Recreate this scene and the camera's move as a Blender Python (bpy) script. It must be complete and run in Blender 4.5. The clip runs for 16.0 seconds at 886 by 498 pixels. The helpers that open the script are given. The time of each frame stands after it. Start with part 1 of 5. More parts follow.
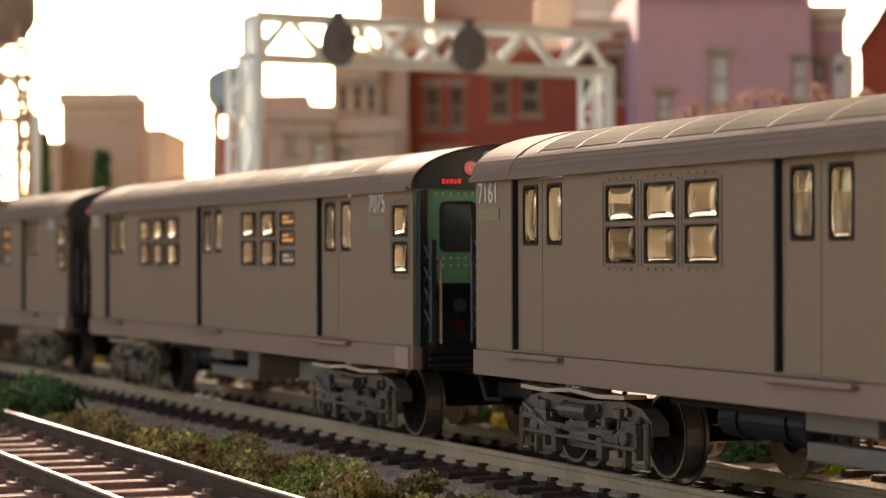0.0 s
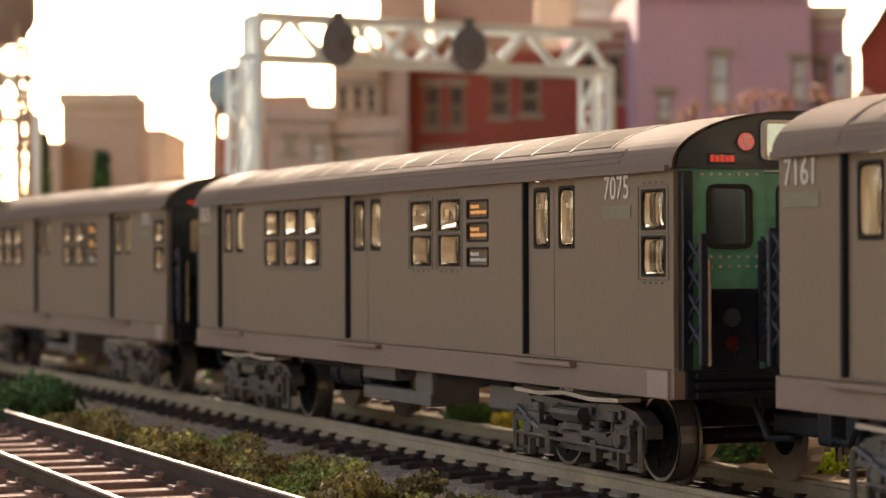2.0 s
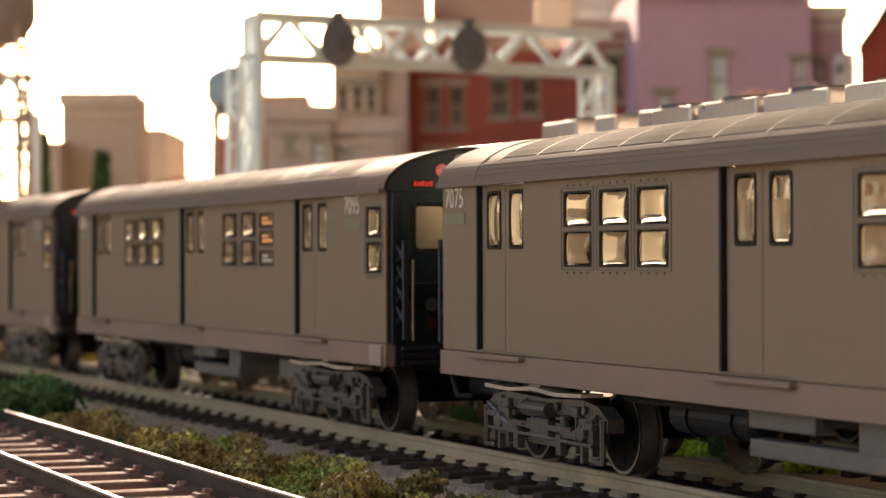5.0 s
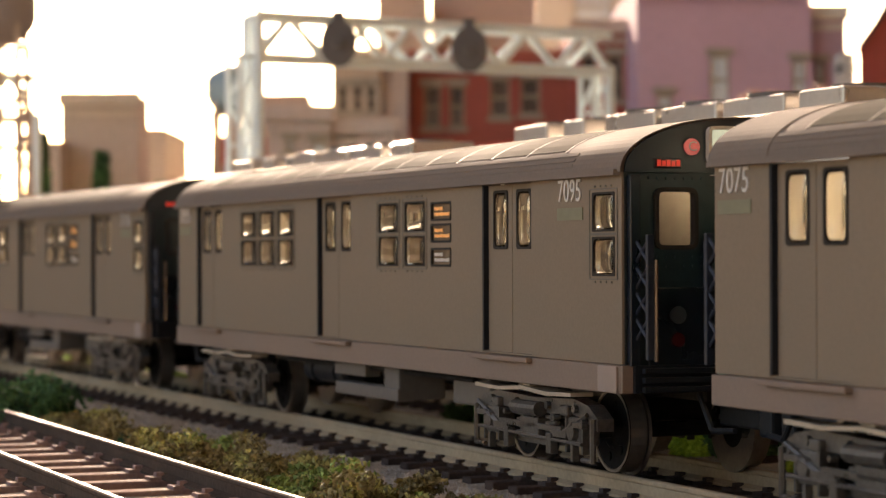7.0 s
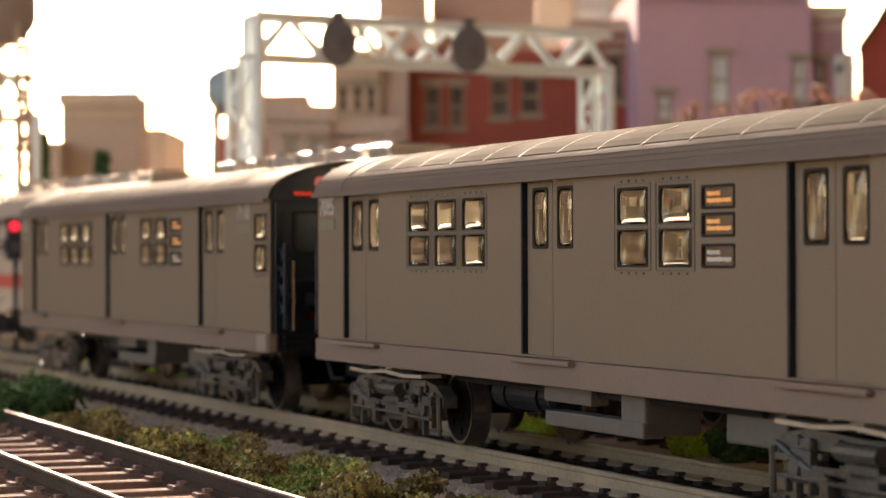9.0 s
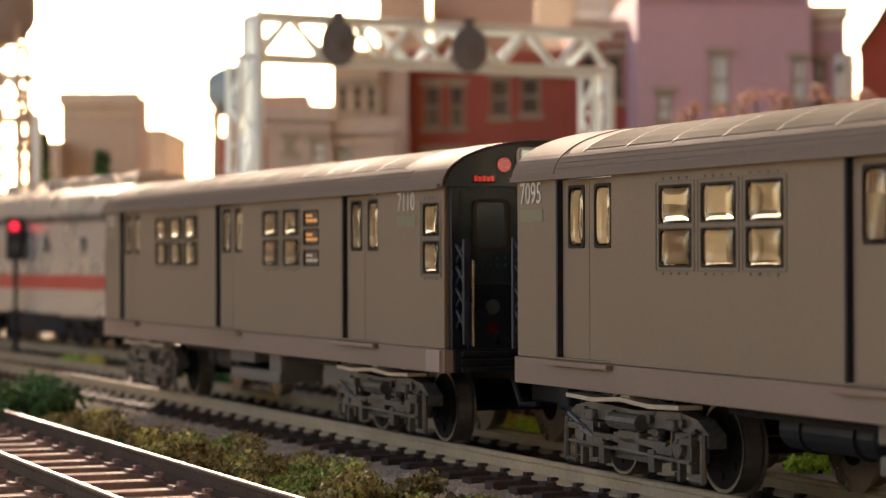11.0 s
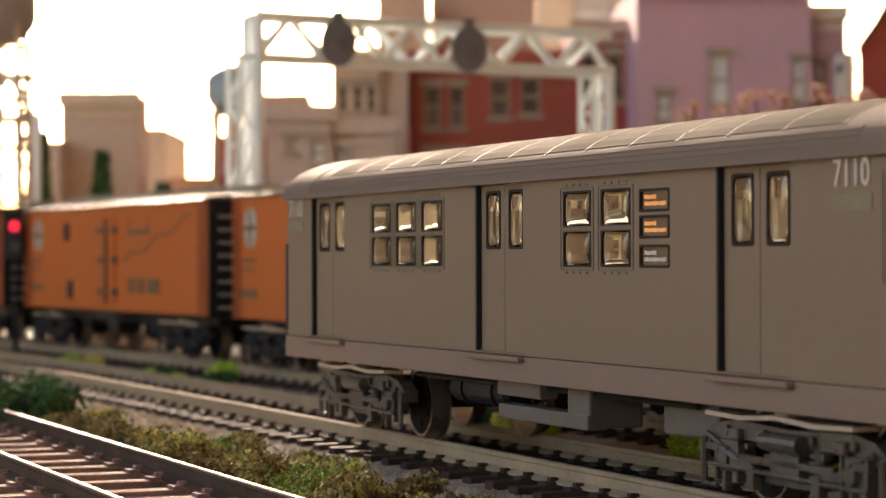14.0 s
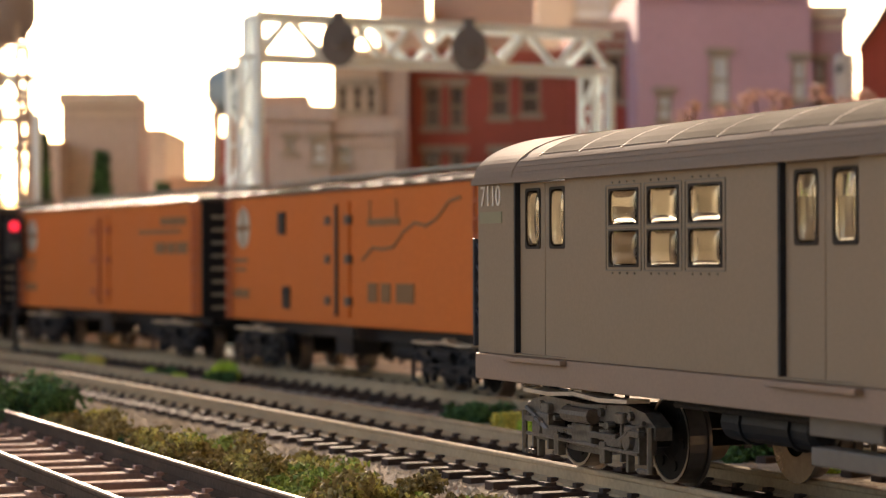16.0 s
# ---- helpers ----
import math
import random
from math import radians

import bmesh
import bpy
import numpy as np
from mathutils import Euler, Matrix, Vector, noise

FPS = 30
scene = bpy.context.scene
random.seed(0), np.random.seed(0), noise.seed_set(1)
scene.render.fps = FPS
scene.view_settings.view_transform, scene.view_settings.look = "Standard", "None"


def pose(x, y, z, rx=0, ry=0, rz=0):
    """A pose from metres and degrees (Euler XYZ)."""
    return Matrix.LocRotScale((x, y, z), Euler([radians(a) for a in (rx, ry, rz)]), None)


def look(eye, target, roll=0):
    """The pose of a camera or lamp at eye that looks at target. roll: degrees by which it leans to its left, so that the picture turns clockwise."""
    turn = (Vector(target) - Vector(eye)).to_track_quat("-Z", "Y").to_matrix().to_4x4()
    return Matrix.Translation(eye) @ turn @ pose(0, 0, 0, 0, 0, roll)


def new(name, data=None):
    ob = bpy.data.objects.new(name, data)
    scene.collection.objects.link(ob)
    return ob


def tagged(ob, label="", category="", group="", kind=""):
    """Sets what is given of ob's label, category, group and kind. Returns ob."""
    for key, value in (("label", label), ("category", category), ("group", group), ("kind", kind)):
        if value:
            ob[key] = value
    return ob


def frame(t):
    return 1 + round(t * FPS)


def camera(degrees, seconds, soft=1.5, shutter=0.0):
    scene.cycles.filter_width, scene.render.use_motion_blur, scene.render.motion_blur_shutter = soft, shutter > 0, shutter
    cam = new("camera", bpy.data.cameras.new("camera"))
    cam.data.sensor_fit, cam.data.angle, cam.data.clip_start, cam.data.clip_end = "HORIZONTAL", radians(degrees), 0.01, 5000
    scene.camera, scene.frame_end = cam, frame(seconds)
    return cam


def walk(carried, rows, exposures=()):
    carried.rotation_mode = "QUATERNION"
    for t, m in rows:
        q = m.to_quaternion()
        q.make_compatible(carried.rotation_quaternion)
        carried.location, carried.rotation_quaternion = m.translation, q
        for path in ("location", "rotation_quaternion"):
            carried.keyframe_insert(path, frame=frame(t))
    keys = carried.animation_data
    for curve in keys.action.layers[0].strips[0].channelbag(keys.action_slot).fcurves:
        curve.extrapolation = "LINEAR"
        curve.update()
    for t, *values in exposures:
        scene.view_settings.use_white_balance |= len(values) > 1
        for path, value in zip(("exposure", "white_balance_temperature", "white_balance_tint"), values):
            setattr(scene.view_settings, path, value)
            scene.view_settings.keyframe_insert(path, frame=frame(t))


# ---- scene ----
# ---- camera ----
EYE = (0.0, 0.0, 0.02469)
cam = camera(20.95, 16.0, soft=1.2)
VIEW = look(EYE, (0.0, 1.0, 0.02880), -0.19)
cam.data.dof.use_dof, cam.data.dof.focus_distance, cam.data.dof.aperture_fstop = True, 0.275, 64.0
walk(cam, [(0, VIEW), (16, VIEW)], exposures=[(0, 1.80, 7350, 22), (16, 1.80, 7350, 22)])

# ---- daylight from behind the town ----
SUN_EL, SUN_AZ = 16.5, -8.0
world = bpy.data.worlds.new("sky")
scene.world = world
world.use_nodes = True
wn = world.node_tree
sky = wn.nodes.new("ShaderNodeTexSky")
sky.sky_type, sky.sun_disc = "NISHITA", False
sky.sun_elevation, sky.sun_rotation = radians(SUN_EL), radians(SUN_AZ)
sky.dust_density, sky.air_density = 1.8, 1.0
wn.nodes["Background"].inputs[1].default_value = 0.15
wn.links.new(sky.outputs[0], wn.nodes["Background"].inputs[0])
sun = new("sun", bpy.data.lights.new("sun", "SUN"))
sun.data.energy, sun.data.angle, sun.data.color = 2.4, radians(1.0), (1.0, 0.86, 0.68)
sd = Vector((math.sin(radians(SUN_AZ)) * math.cos(radians(SUN_EL)), math.cos(radians(SUN_AZ)) * math.cos(radians(SUN_EL)), math.sin(radians(SUN_EL))))
sun.matrix_world = look(sd * 3, (0, 0, 0))


# ---- materials ----
def mat(name, col, rough=0.6, metal=0.0, var=0.18, fine=900.0, coarse=60.0, bump=0.15, col2=None, spec=0.5, island=0.0, per_object=0.0, depth=0.0003):
    """A painted or raw surface with fine grain, broad stains and slight relief."""
    m = bpy.data.materials.new(name)
    m.use_nodes = True
    nt = m.node_tree
    b = nt.nodes["Principled BSDF"]
    tc = nt.nodes.new("ShaderNodeTexCoord")
    n1, n2 = nt.nodes.new("ShaderNodeTexNoise"), nt.nodes.new("ShaderNodeTexNoise")
    n1.inputs["Scale"].default_value, n1.inputs["Detail"].default_value = fine, 4.0
    n2.inputs["Scale"].default_value, n2.inputs["Detail"].default_value = coarse, 5.0
    nt.links.new(tc.outputs["Object"], n1.inputs["Vector"])
    nt.links.new(tc.outputs["Object"], n2.inputs["Vector"])
    add = nt.nodes.new("ShaderNodeMath")
    add.operation = "ADD"
    nt.links.new(n1.outputs["Fac"], add.inputs[0])
    nt.links.new(n2.outputs["Fac"], add.inputs[1])
    last = add
    for amount, node, socket in ((island, "ShaderNodeNewGeometry", "Random Per Island"), (per_object, "ShaderNodeObjectInfo", "Random")):
        if amount:
            src = nt.nodes.new(node)
            mad = nt.nodes.new("ShaderNodeMath")
            mad.operation = "MULTIPLY_ADD"
            mad.inputs[1].default_value = amount
            nt.links.new(src.outputs[socket], mad.inputs[0])
            nt.links.new(last.outputs[0], mad.inputs[2])
            sub = nt.nodes.new("ShaderNodeMath")
            sub.operation = "SUBTRACT"
            sub.inputs[1].default_value = amount / 2
            nt.links.new(mad.outputs[0], sub.inputs[0])
            last = sub
    ramp = nt.nodes.new("ShaderNodeMapRange")
    ramp.inputs["From Min"].default_value, ramp.inputs["From Max"].default_value = 0.62, 1.38
    nt.links.new(last.outputs[0], ramp.inputs["Value"])
    mix = nt.nodes.new("ShaderNodeMix")
    mix.data_type = "RGBA"
    lo = col2 if col2 else tuple(c * (1 - var) for c in col)
    hi = col if col2 else tuple(min(1, c * (1 + var)) for c in col)
    mix.inputs["A"].default_value, mix.inputs["B"].default_value = (*lo, 1), (*hi, 1)
    nt.links.new(ramp.outputs[0], mix.inputs["Factor"])
    nt.links.new(mix.outputs["Result"], b.inputs["Base Color"])
    rr = nt.nodes.new("ShaderNodeMapRange")
    rr.inputs["From Min"].default_value, rr.inputs["From Max"].default_value = 0.3, 0.7
    rr.inputs["To Min"].default_value, rr.inputs["To Max"].default_value = max(0.03, rough - 0.08), min(1, rough + 0.08)
    nt.links.new(n2.outputs["Fac"], rr.inputs["Value"])
    nt.links.new(rr.outputs[0], b.inputs["Roughness"])
    b.inputs["Metallic"].default_value = metal
    b.inputs["Specular IOR Level"].default_value = spec
    if bump:
        bp = nt.nodes.new("ShaderNodeBump")
        bp.inputs["Strength"].default_value, bp.inputs["Distance"].default_value = bump, depth
        nt.links.new(n1.outputs["Fac"], bp.inputs["Height"])
        nt.links.new(bp.outputs[0], b.inputs["Normal"])
    return m


def glow(name, col, strength):
    m = mat(name, col, 0.4, bump=0)
    b = m.node_tree.nodes["Principled BSDF"]
    b.inputs["Emission Color"].default_value, b.inputs["Emission Strength"].default_value = (*col, 1), strength
    return m


def glass(name, tint=(0.95, 0.96, 0.9), rough=0.06):
    m = bpy.data.materials.new(name)
    m.use_nodes = True
    nt = m.node_tree
    nt.nodes.remove(nt.nodes["Principled BSDF"])
    tr, gl, mx = nt.nodes.new("ShaderNodeBsdfTransparent"), nt.nodes.new("ShaderNodeBsdfGlossy"), nt.nodes.new("ShaderNodeMixShader")
    lw, pw, ma = nt.nodes.new("ShaderNodeLayerWeight"), nt.nodes.new("ShaderNodeMath"), nt.nodes.new("ShaderNodeMath")
    lw.inputs["Blend"].default_value = 0.5
    pw.operation, ma.operation = "POWER", "MULTIPLY_ADD"
    pw.inputs[1].default_value, ma.inputs[1].default_value, ma.inputs[2].default_value = 4.0, 0.55, 0.03
    tr.inputs[0].default_value = (*tint, 1)
    gl.inputs["Roughness"].default_value = rough
    nt.links.new(lw.outputs["Facing"], pw.inputs[0])
    nt.links.new(pw.outputs[0], ma.inputs[0])
    nt.links.new(ma.outputs[0], mx.inputs[0])
    nt.links.new(tr.outputs[0], mx.inputs[1])
    nt.links.new(gl.outputs[0], mx.inputs[2])
    nt.links.new(mx.outputs[0], nt.nodes["Material Output"].inputs[0])
    return m


OLIVE = mat("olive_grey_car_paint", (0.238, 0.182, 0.127), 0.62, spec=0.08, var=0.07, fine=2500, coarse=45, bump=0.05)
SILL = mat("brown_grey_sill_paint", (0.240, 0.172, 0.130), 0.6, spec=0.2, var=0.09, fine=2500, coarse=60, bump=0.05)
PLATE = mat("pale_pink_grey_plate", (0.30, 0.225, 0.185), 0.5, var=0.1, bump=0.05)
ROOF = mat("pinkish_grey_roof_paint", (0.205, 0.163, 0.132), 0.75, spec=0.04, var=0.08, fine=2200, coarse=50, bump=0.06)
ROOFP = mat("olive_roof_panel", (0.092, 0.080, 0.058), 0.85, spec=0.02, var=0.12, fine=2200, coarse=60, bump=0.06)
SEAM = mat("cream_trim_paint", (0.60, 0.53, 0.43), 0.5, var=0.1, bump=0.03)
ROOFSEAM = mat("pale_roof_seam", (0.30, 0.25, 0.20), 0.6, spec=0.1, var=0.1, bump=0.03)
BLACK = mat("matt_black_plastic", (0.012, 0.014, 0.018), 0.5, spec=0.25, var=0.3, bump=0.1)
NAVY = mat("blue_black_end_paint", (0.009, 0.014, 0.021), 0.35, var=0.25, bump=0.08)
TEAL = mat("dark_teal_end_paint", (0.011, 0.025, 0.031), 0.35, var=0.25, bump=0.08)
# Green paint raised in brightness so that the end looks lit.
GREEN = mat("green_end_paint", (0.11, 0.36, 0.24), 0.3, var=0.2, bump=0.08)
PATCH = mat("faded_green_plate", (0.185, 0.175, 0.10), 0.55, var=0.1, bump=0.03)
FRAME = mat("grey_window_gasket", (0.115, 0.095, 0.068), 0.5, var=0.15, bump=0.04)
TRUCK = mat("grey_brown_truck_casting", (0.075, 0.066, 0.056), 0.34, var=0.5, fine=1600, coarse=250, bump=0.3)
GREASE = mat("dark_underframe", (0.022, 0.020, 0.019), 0.55, spec=0.2, var=0.35, fine=1600, coarse=200, bump=0.3)
BOXG = mat("grey_equipment_box", (0.125, 0.105, 0.086), 0.55, var=0.15, bump=0.1)
STEEL = mat("polished_wheel_steel", (0.34, 0.30, 0.26), 0.30, 0.85, var=0.2, bump=0.1)
WHEELM = mat("blackened_wheel", (0.014, 0.013, 0.013), 0.6, 0.0, spec=0.1, var=0.3, bump=0.1)
BRASS = mat("tan_contact_beam", (0.42, 0.33, 0.23), 0.45, var=0.2, bump=0.1)
CREAM = mat("cream_interior_lining", (0.76, 0.68, 0.53), 0.5, var=0.12, bump=0.05)
SEAT = mat("yellow_grey_seat", (0.45, 0.37, 0.18), 0.5, var=0.2, bump=0.05)
WHITE = mat("off_white_lettering", (0.62, 0.57, 0.50), 0.55, var=0.08, bump=0.0)
SIGNW = glow("backlit_number_glass", (0.58, 0.70, 0.56), 0.17)
SIGNR = glow("red_lit_destination_sign", (0.80, 0.05, 0.03), 0.09)
LAMPR = glow("pink_red_marker_lens", (0.75, 0.17, 0.15), 0.09)
REDLENS = mat("unlit_red_lens", (0.07, 0.01, 0.012), 0.15, var=0.1, bump=0)
TUBE = glow("warm_ceiling_tube", (1.0, 0.86, 0.66), 1.7)
TUBED = glow("dim_warm_ceiling_tube", (1.0, 0.84, 0.60), 0.75)
# Fill glow added in the cabs to brighten their windows.
CABFILL = glow("dim_cab_light", (1.0, 0.88, 0.70), 5.0)
SIGNO = glow("orange_lit_side_sign", (0.95, 0.42, 0.12), 0.07)
GLASS = glass("window_glass")
CLEAR = bpy.data.materials.new("clear_moulded_glazing")
CLEAR.use_nodes = True
CLEAR.node_tree.nodes.remove(CLEAR.node_tree.nodes["Principled BSDF"])
clear_glass = CLEAR.node_tree.nodes.new("ShaderNodeBsdfGlass")
clear_glass.inputs["Color"].default_value, clear_glass.inputs["Roughness"].default_value, clear_glass.inputs["IOR"].default_value = (0.97, 0.97, 0.93, 1), 0.02, 1.46
CLEAR.node_tree.links.new(clear_glass.outputs[0], CLEAR.node_tree.nodes["Material Output"].inputs[0])
GASKET = mat("black_window_gasket", (0.035, 0.030, 0.025), 0.7, spec=0.1, var=0.2, bump=0.04)
SCREEN = mat("brown_grey_windscreen", (0.22, 0.17, 0.13), 0.5, var=0.2, bump=0.05)
SLATE = mat("slate_blue_gate_post", (0.022, 0.027, 0.040), 0.5, spec=0.25, var=0.2, bump=0.05)
RAILSIDE = mat("rust_brown_rail_web", (0.085, 0.062, 0.048), 0.8, spec=0.03, var=0.3, fine=1500, coarse=150, bump=0.2)
# The bright glint along the rail top is put into this pale colour.
RAILHEAD = mat("worn_bright_rail_head", (0.42, 0.37, 0.33), 0.6, 0.2, spec=0.1, var=0.15, fine=1500, coarse=120, bump=0.05)
DARKGL = mat("dark_cab_glass", (0.05, 0.06, 0.065), 0.12, var=0.2, bump=0.02)
AMBER = mat("amber_brown_sign_glass", (0.17, 0.115, 0.07), 0.2, var=0.15, bump=0.02)
RAIL = mat("weathered_nickel_rail", (0.38, 0.29, 0.19), 0.75, 0.0, spec=0.03, var=0.2, fine=1500, coarse=120, bump=0.1)
# Brown sleepers lightened to pink: their sky sheen is painted into the base.
TIE = mat("dark_brown_sleeper", (0.34, 0.235, 0.205), 0.85, spec=0.02, var=0.3, fine=1400, coarse=150, bump=0.25, per_object=0.3)
TIED = mat("near_black_sleeper", (0.072, 0.054, 0.047), 0.8, spec=0.04, var=0.3, fine=1400, coarse=150, bump=0.25, per_object=0.3)
BALLAST = mat("grey_ballast", (0.40, 0.365, 0.31), 0.9, spec=0.0, var=0.45, fine=1500, coarse=120, bump=0.9, depth=0.0006)
STONE = mat("ballast_chips", (0.50, 0.465, 0.40), 0.85, var=0.3, island=0.5, bump=0.1)
EARTH = mat("tan_layout_ground", (0.42, 0.34, 0.25), 0.9, var=0.35, fine=700, coarse=18, bump=0.6, depth=0.0006)
TURF = mat("olive_foam_turf", (0.60, 0.57, 0.20), 0.9, col2=(0.17, 0.17, 0.06), island=0.9, bump=0)
SOIL = mat("dark_verge_soil", (0.07, 0.06, 0.03), 0.95, spec=0.0, var=0.5, fine=1500, coarse=160, bump=0.8, depth=0.0005)
TURFB = mat("brown_foam_turf", (0.38, 0.31, 0.13), 0.9, col2=(0.15, 0.125, 0.05), island=0.9, bump=0)
TURFG = mat("fresh_green_foam_turf", (0.38, 0.50, 0.14), 0.9, col2=(0.12, 0.19, 0.05), island=0.9, bump=0)
TURFD = mat("dark_green_foam", (0.10, 0.24, 0.08), 0.9, col2=(0.03, 0.08, 0.035), island=0.9, bump=0)
# Foliage in sun: the sunlight is put into this bright lime colour.
LIME = mat("lime_green_foam", (0.62, 0.86, 0.12), 0.9, col2=(0.30, 0.52, 0.06), island=0.9, bump=0)
YELLOW = mat("yellow_flower_foam", (0.90, 0.80, 0.18), 0.9, col2=(0.42, 0.46, 0.12), island=0.9, bump=0)
BLOSSOM = mat("dusty_pink_blossom", (0.80, 0.58, 0.50), 0.9, col2=(0.42, 0.24, 0.19), island=0.9, bump=0)
BARK = mat("bark", (0.10, 0.07, 0.05), 0.9, var=0.3)
SILVER = mat("silver_painted_lattice", (0.84, 0.95, 1.0), 0.40, 0.0, var=0.05, fine=600, coarse=50, bump=0.05)
SIGNAL = mat("dark_grey_signal_target", (0.13, 0.125, 0.125), 0.6, var=0.2)
ORANGE = mat("reefer_orange_paint", (0.53, 0.135, 0.024), 0.62, spec=0.25, var=0.1, fine=900, coarse=40, bump=0.05)
RUST = mat("red_brown_ladder_paint", (0.36, 0.085, 0.03), 0.6, var=0.15, bump=0.05)
REEFROOF = mat("brown_black_reefer_roof", (0.07, 0.052, 0.045), 0.5, var=0.25, bump=0.15)
INK = mat("faded_black_lettering", (0.17, 0.085, 0.03), 0.6, var=0.2, bump=0)
HERALD = mat("grey_white_herald", (0.42, 0.40, 0.33), 0.6, var=0.1, bump=0)
STAINLESS = mat("stainless_silver_body", (0.55, 0.52, 0.48), 0.3, 0.7, var=0.1, bump=0.08)
WARRED = mat("bright_red_loco_paint", (0.55, 0.06, 0.04), 0.4, var=0.1, bump=0.05)
REDBRICK = mat("red_brick_wall", (0.37, 0.095, 0.065), 0.8, var=0.22, fine=450, coarse=30, bump=0.3)
DARKRED = mat("dark_red_brick_wall", (0.38, 0.075, 0.055), 0.8, var=0.22, fine=450, coarse=30, bump=0.3)
MAUVE = mat("mauve_painted_brick", (0.60, 0.40, 0.48), 0.75, var=0.12, fine=450, coarse=22, bump=0.25)
BEIGE = mat("beige_stucco_wall", (0.64, 0.53, 0.41), 0.85, var=0.15, fine=400, coarse=24, bump=0.25)
GREYTAN = mat("grey_tan_concrete_wall", (0.58, 0.49, 0.43), 0.85, var=0.14, fine=400, coarse=24, bump=0.25)
BROWNB = mat("brown_block_wall", (0.54, 0.43, 0.34), 0.85, var=0.16, fine=400, coarse=24, bump=0.25)
PALE = mat("pale_limestone_wall", (0.78, 0.72, 0.62), 0.85, var=0.1, fine=400, coarse=24, bump=0.2)
STONEL = mat("stone_lintel", (0.40, 0.35, 0.27), 0.8, var=0.12)
TARROOF = mat("tar_roof", (0.09, 0.08, 0.075), 0.9, var=0.2)
# Pale blue-white base puts the bright sky reflection into the pane colour.
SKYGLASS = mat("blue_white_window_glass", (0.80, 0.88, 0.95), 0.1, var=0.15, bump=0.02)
DARKPANE = mat("dark_window_glass", (0.07, 0.055, 0.05), 0.15, var=0.2, bump=0.02)
TANKBLUE = mat("pale_blue_tank_paint", (0.28, 0.40, 0.45), 0.5, var=0.12, bump=0.05)
TANKGREY = mat("mauve_grey_tank_paint", (0.33, 0.28, 0.26), 0.6, var=0.15, bump=0.1)
REDLAMP = glow("red_signal_lamp", (1.0, 0.02, 0.05), 0.5)


# ---- mesh tools ----
def part(name, bm, material, parent=None, label="", at=None, smooth=False):
    me = bpy.data.meshes.new(name)
    bm.normal_update()
    bm.to_mesh(me)
    bm.free()
    me.materials.append(material)
    if smooth:
        me.polygons.foreach_set("use_smooth", [True] * len(me.polygons))
    ob = new(name, me)
    if parent is not None:
        ob.parent = parent
    if at is not None:
        ob.matrix_basis = at
    if label:
        tagged(ob, label)
    return ob


def again(src, parent, at):
    """Another object on the same mesh."""
    ob = new(src.name.split(".")[0], src.data)
    ob.parent = parent
    ob.matrix_basis = at
    return ob


def box(bm, x0, x1, y0, y1, z0, z1, bev=0.0):
    vs = [bm.verts.new((x, y, z)) for x in (x0, x1) for y in (y0, y1) for z in (z0, z1)]
    fs = [bm.faces.new([vs[i] for i in q]) for q in ((0, 1, 3, 2), (4, 6, 7, 5), (0, 4, 5, 1), (2, 3, 7, 6), (0, 2, 6, 4), (1, 5, 7, 3))]
    if bev:
        bmesh.ops.bevel(bm, geom=list({e for f in fs for e in f.edges}), offset=bev, segments=2, affect="EDGES", profile=0.5)
    return bm


def B():
    return bmesh.new()


def bx(*a):
    return box(B(), *a)


def tube(bm, p0, p1, r, r2=None, seg=12):
    p0, p1 = Vector(p0), Vector(p1)
    r2 = r if r2 is None else r2
    q = (p1 - p0).to_track_quat("Z", "Y")
    a, b = [], []
    for i in range(seg):
        c = Vector((math.cos(2 * math.pi * i / seg), math.sin(2 * math.pi * i / seg), 0))
        a.append(bm.verts.new(p0 + q @ (c * r)))
        b.append(bm.verts.new(p1 + q @ (c * r2)))
    for i in range(seg):
        bm.faces.new((a[i], a[(i + 1) % seg], b[(i + 1) % seg], b[i]))
    bm.faces.new(a[::-1])
    bm.faces.new(b)
    return bm


def loft(bm, rings, closed=True, caps=True):
    vs = [[bm.verts.new(p) for p in ring] for ring in rings]
    n = len(rings[0])
    for a, b in zip(vs, vs[1:]):
        for i in range(n if closed else n - 1):
            bm.faces.new((a[i], a[(i + 1) % n], b[(i + 1) % n], b[i]))
    if caps and closed:
        bm.faces.new(vs[0][::-1])
        bm.faces.new(vs[-1])
    return bm


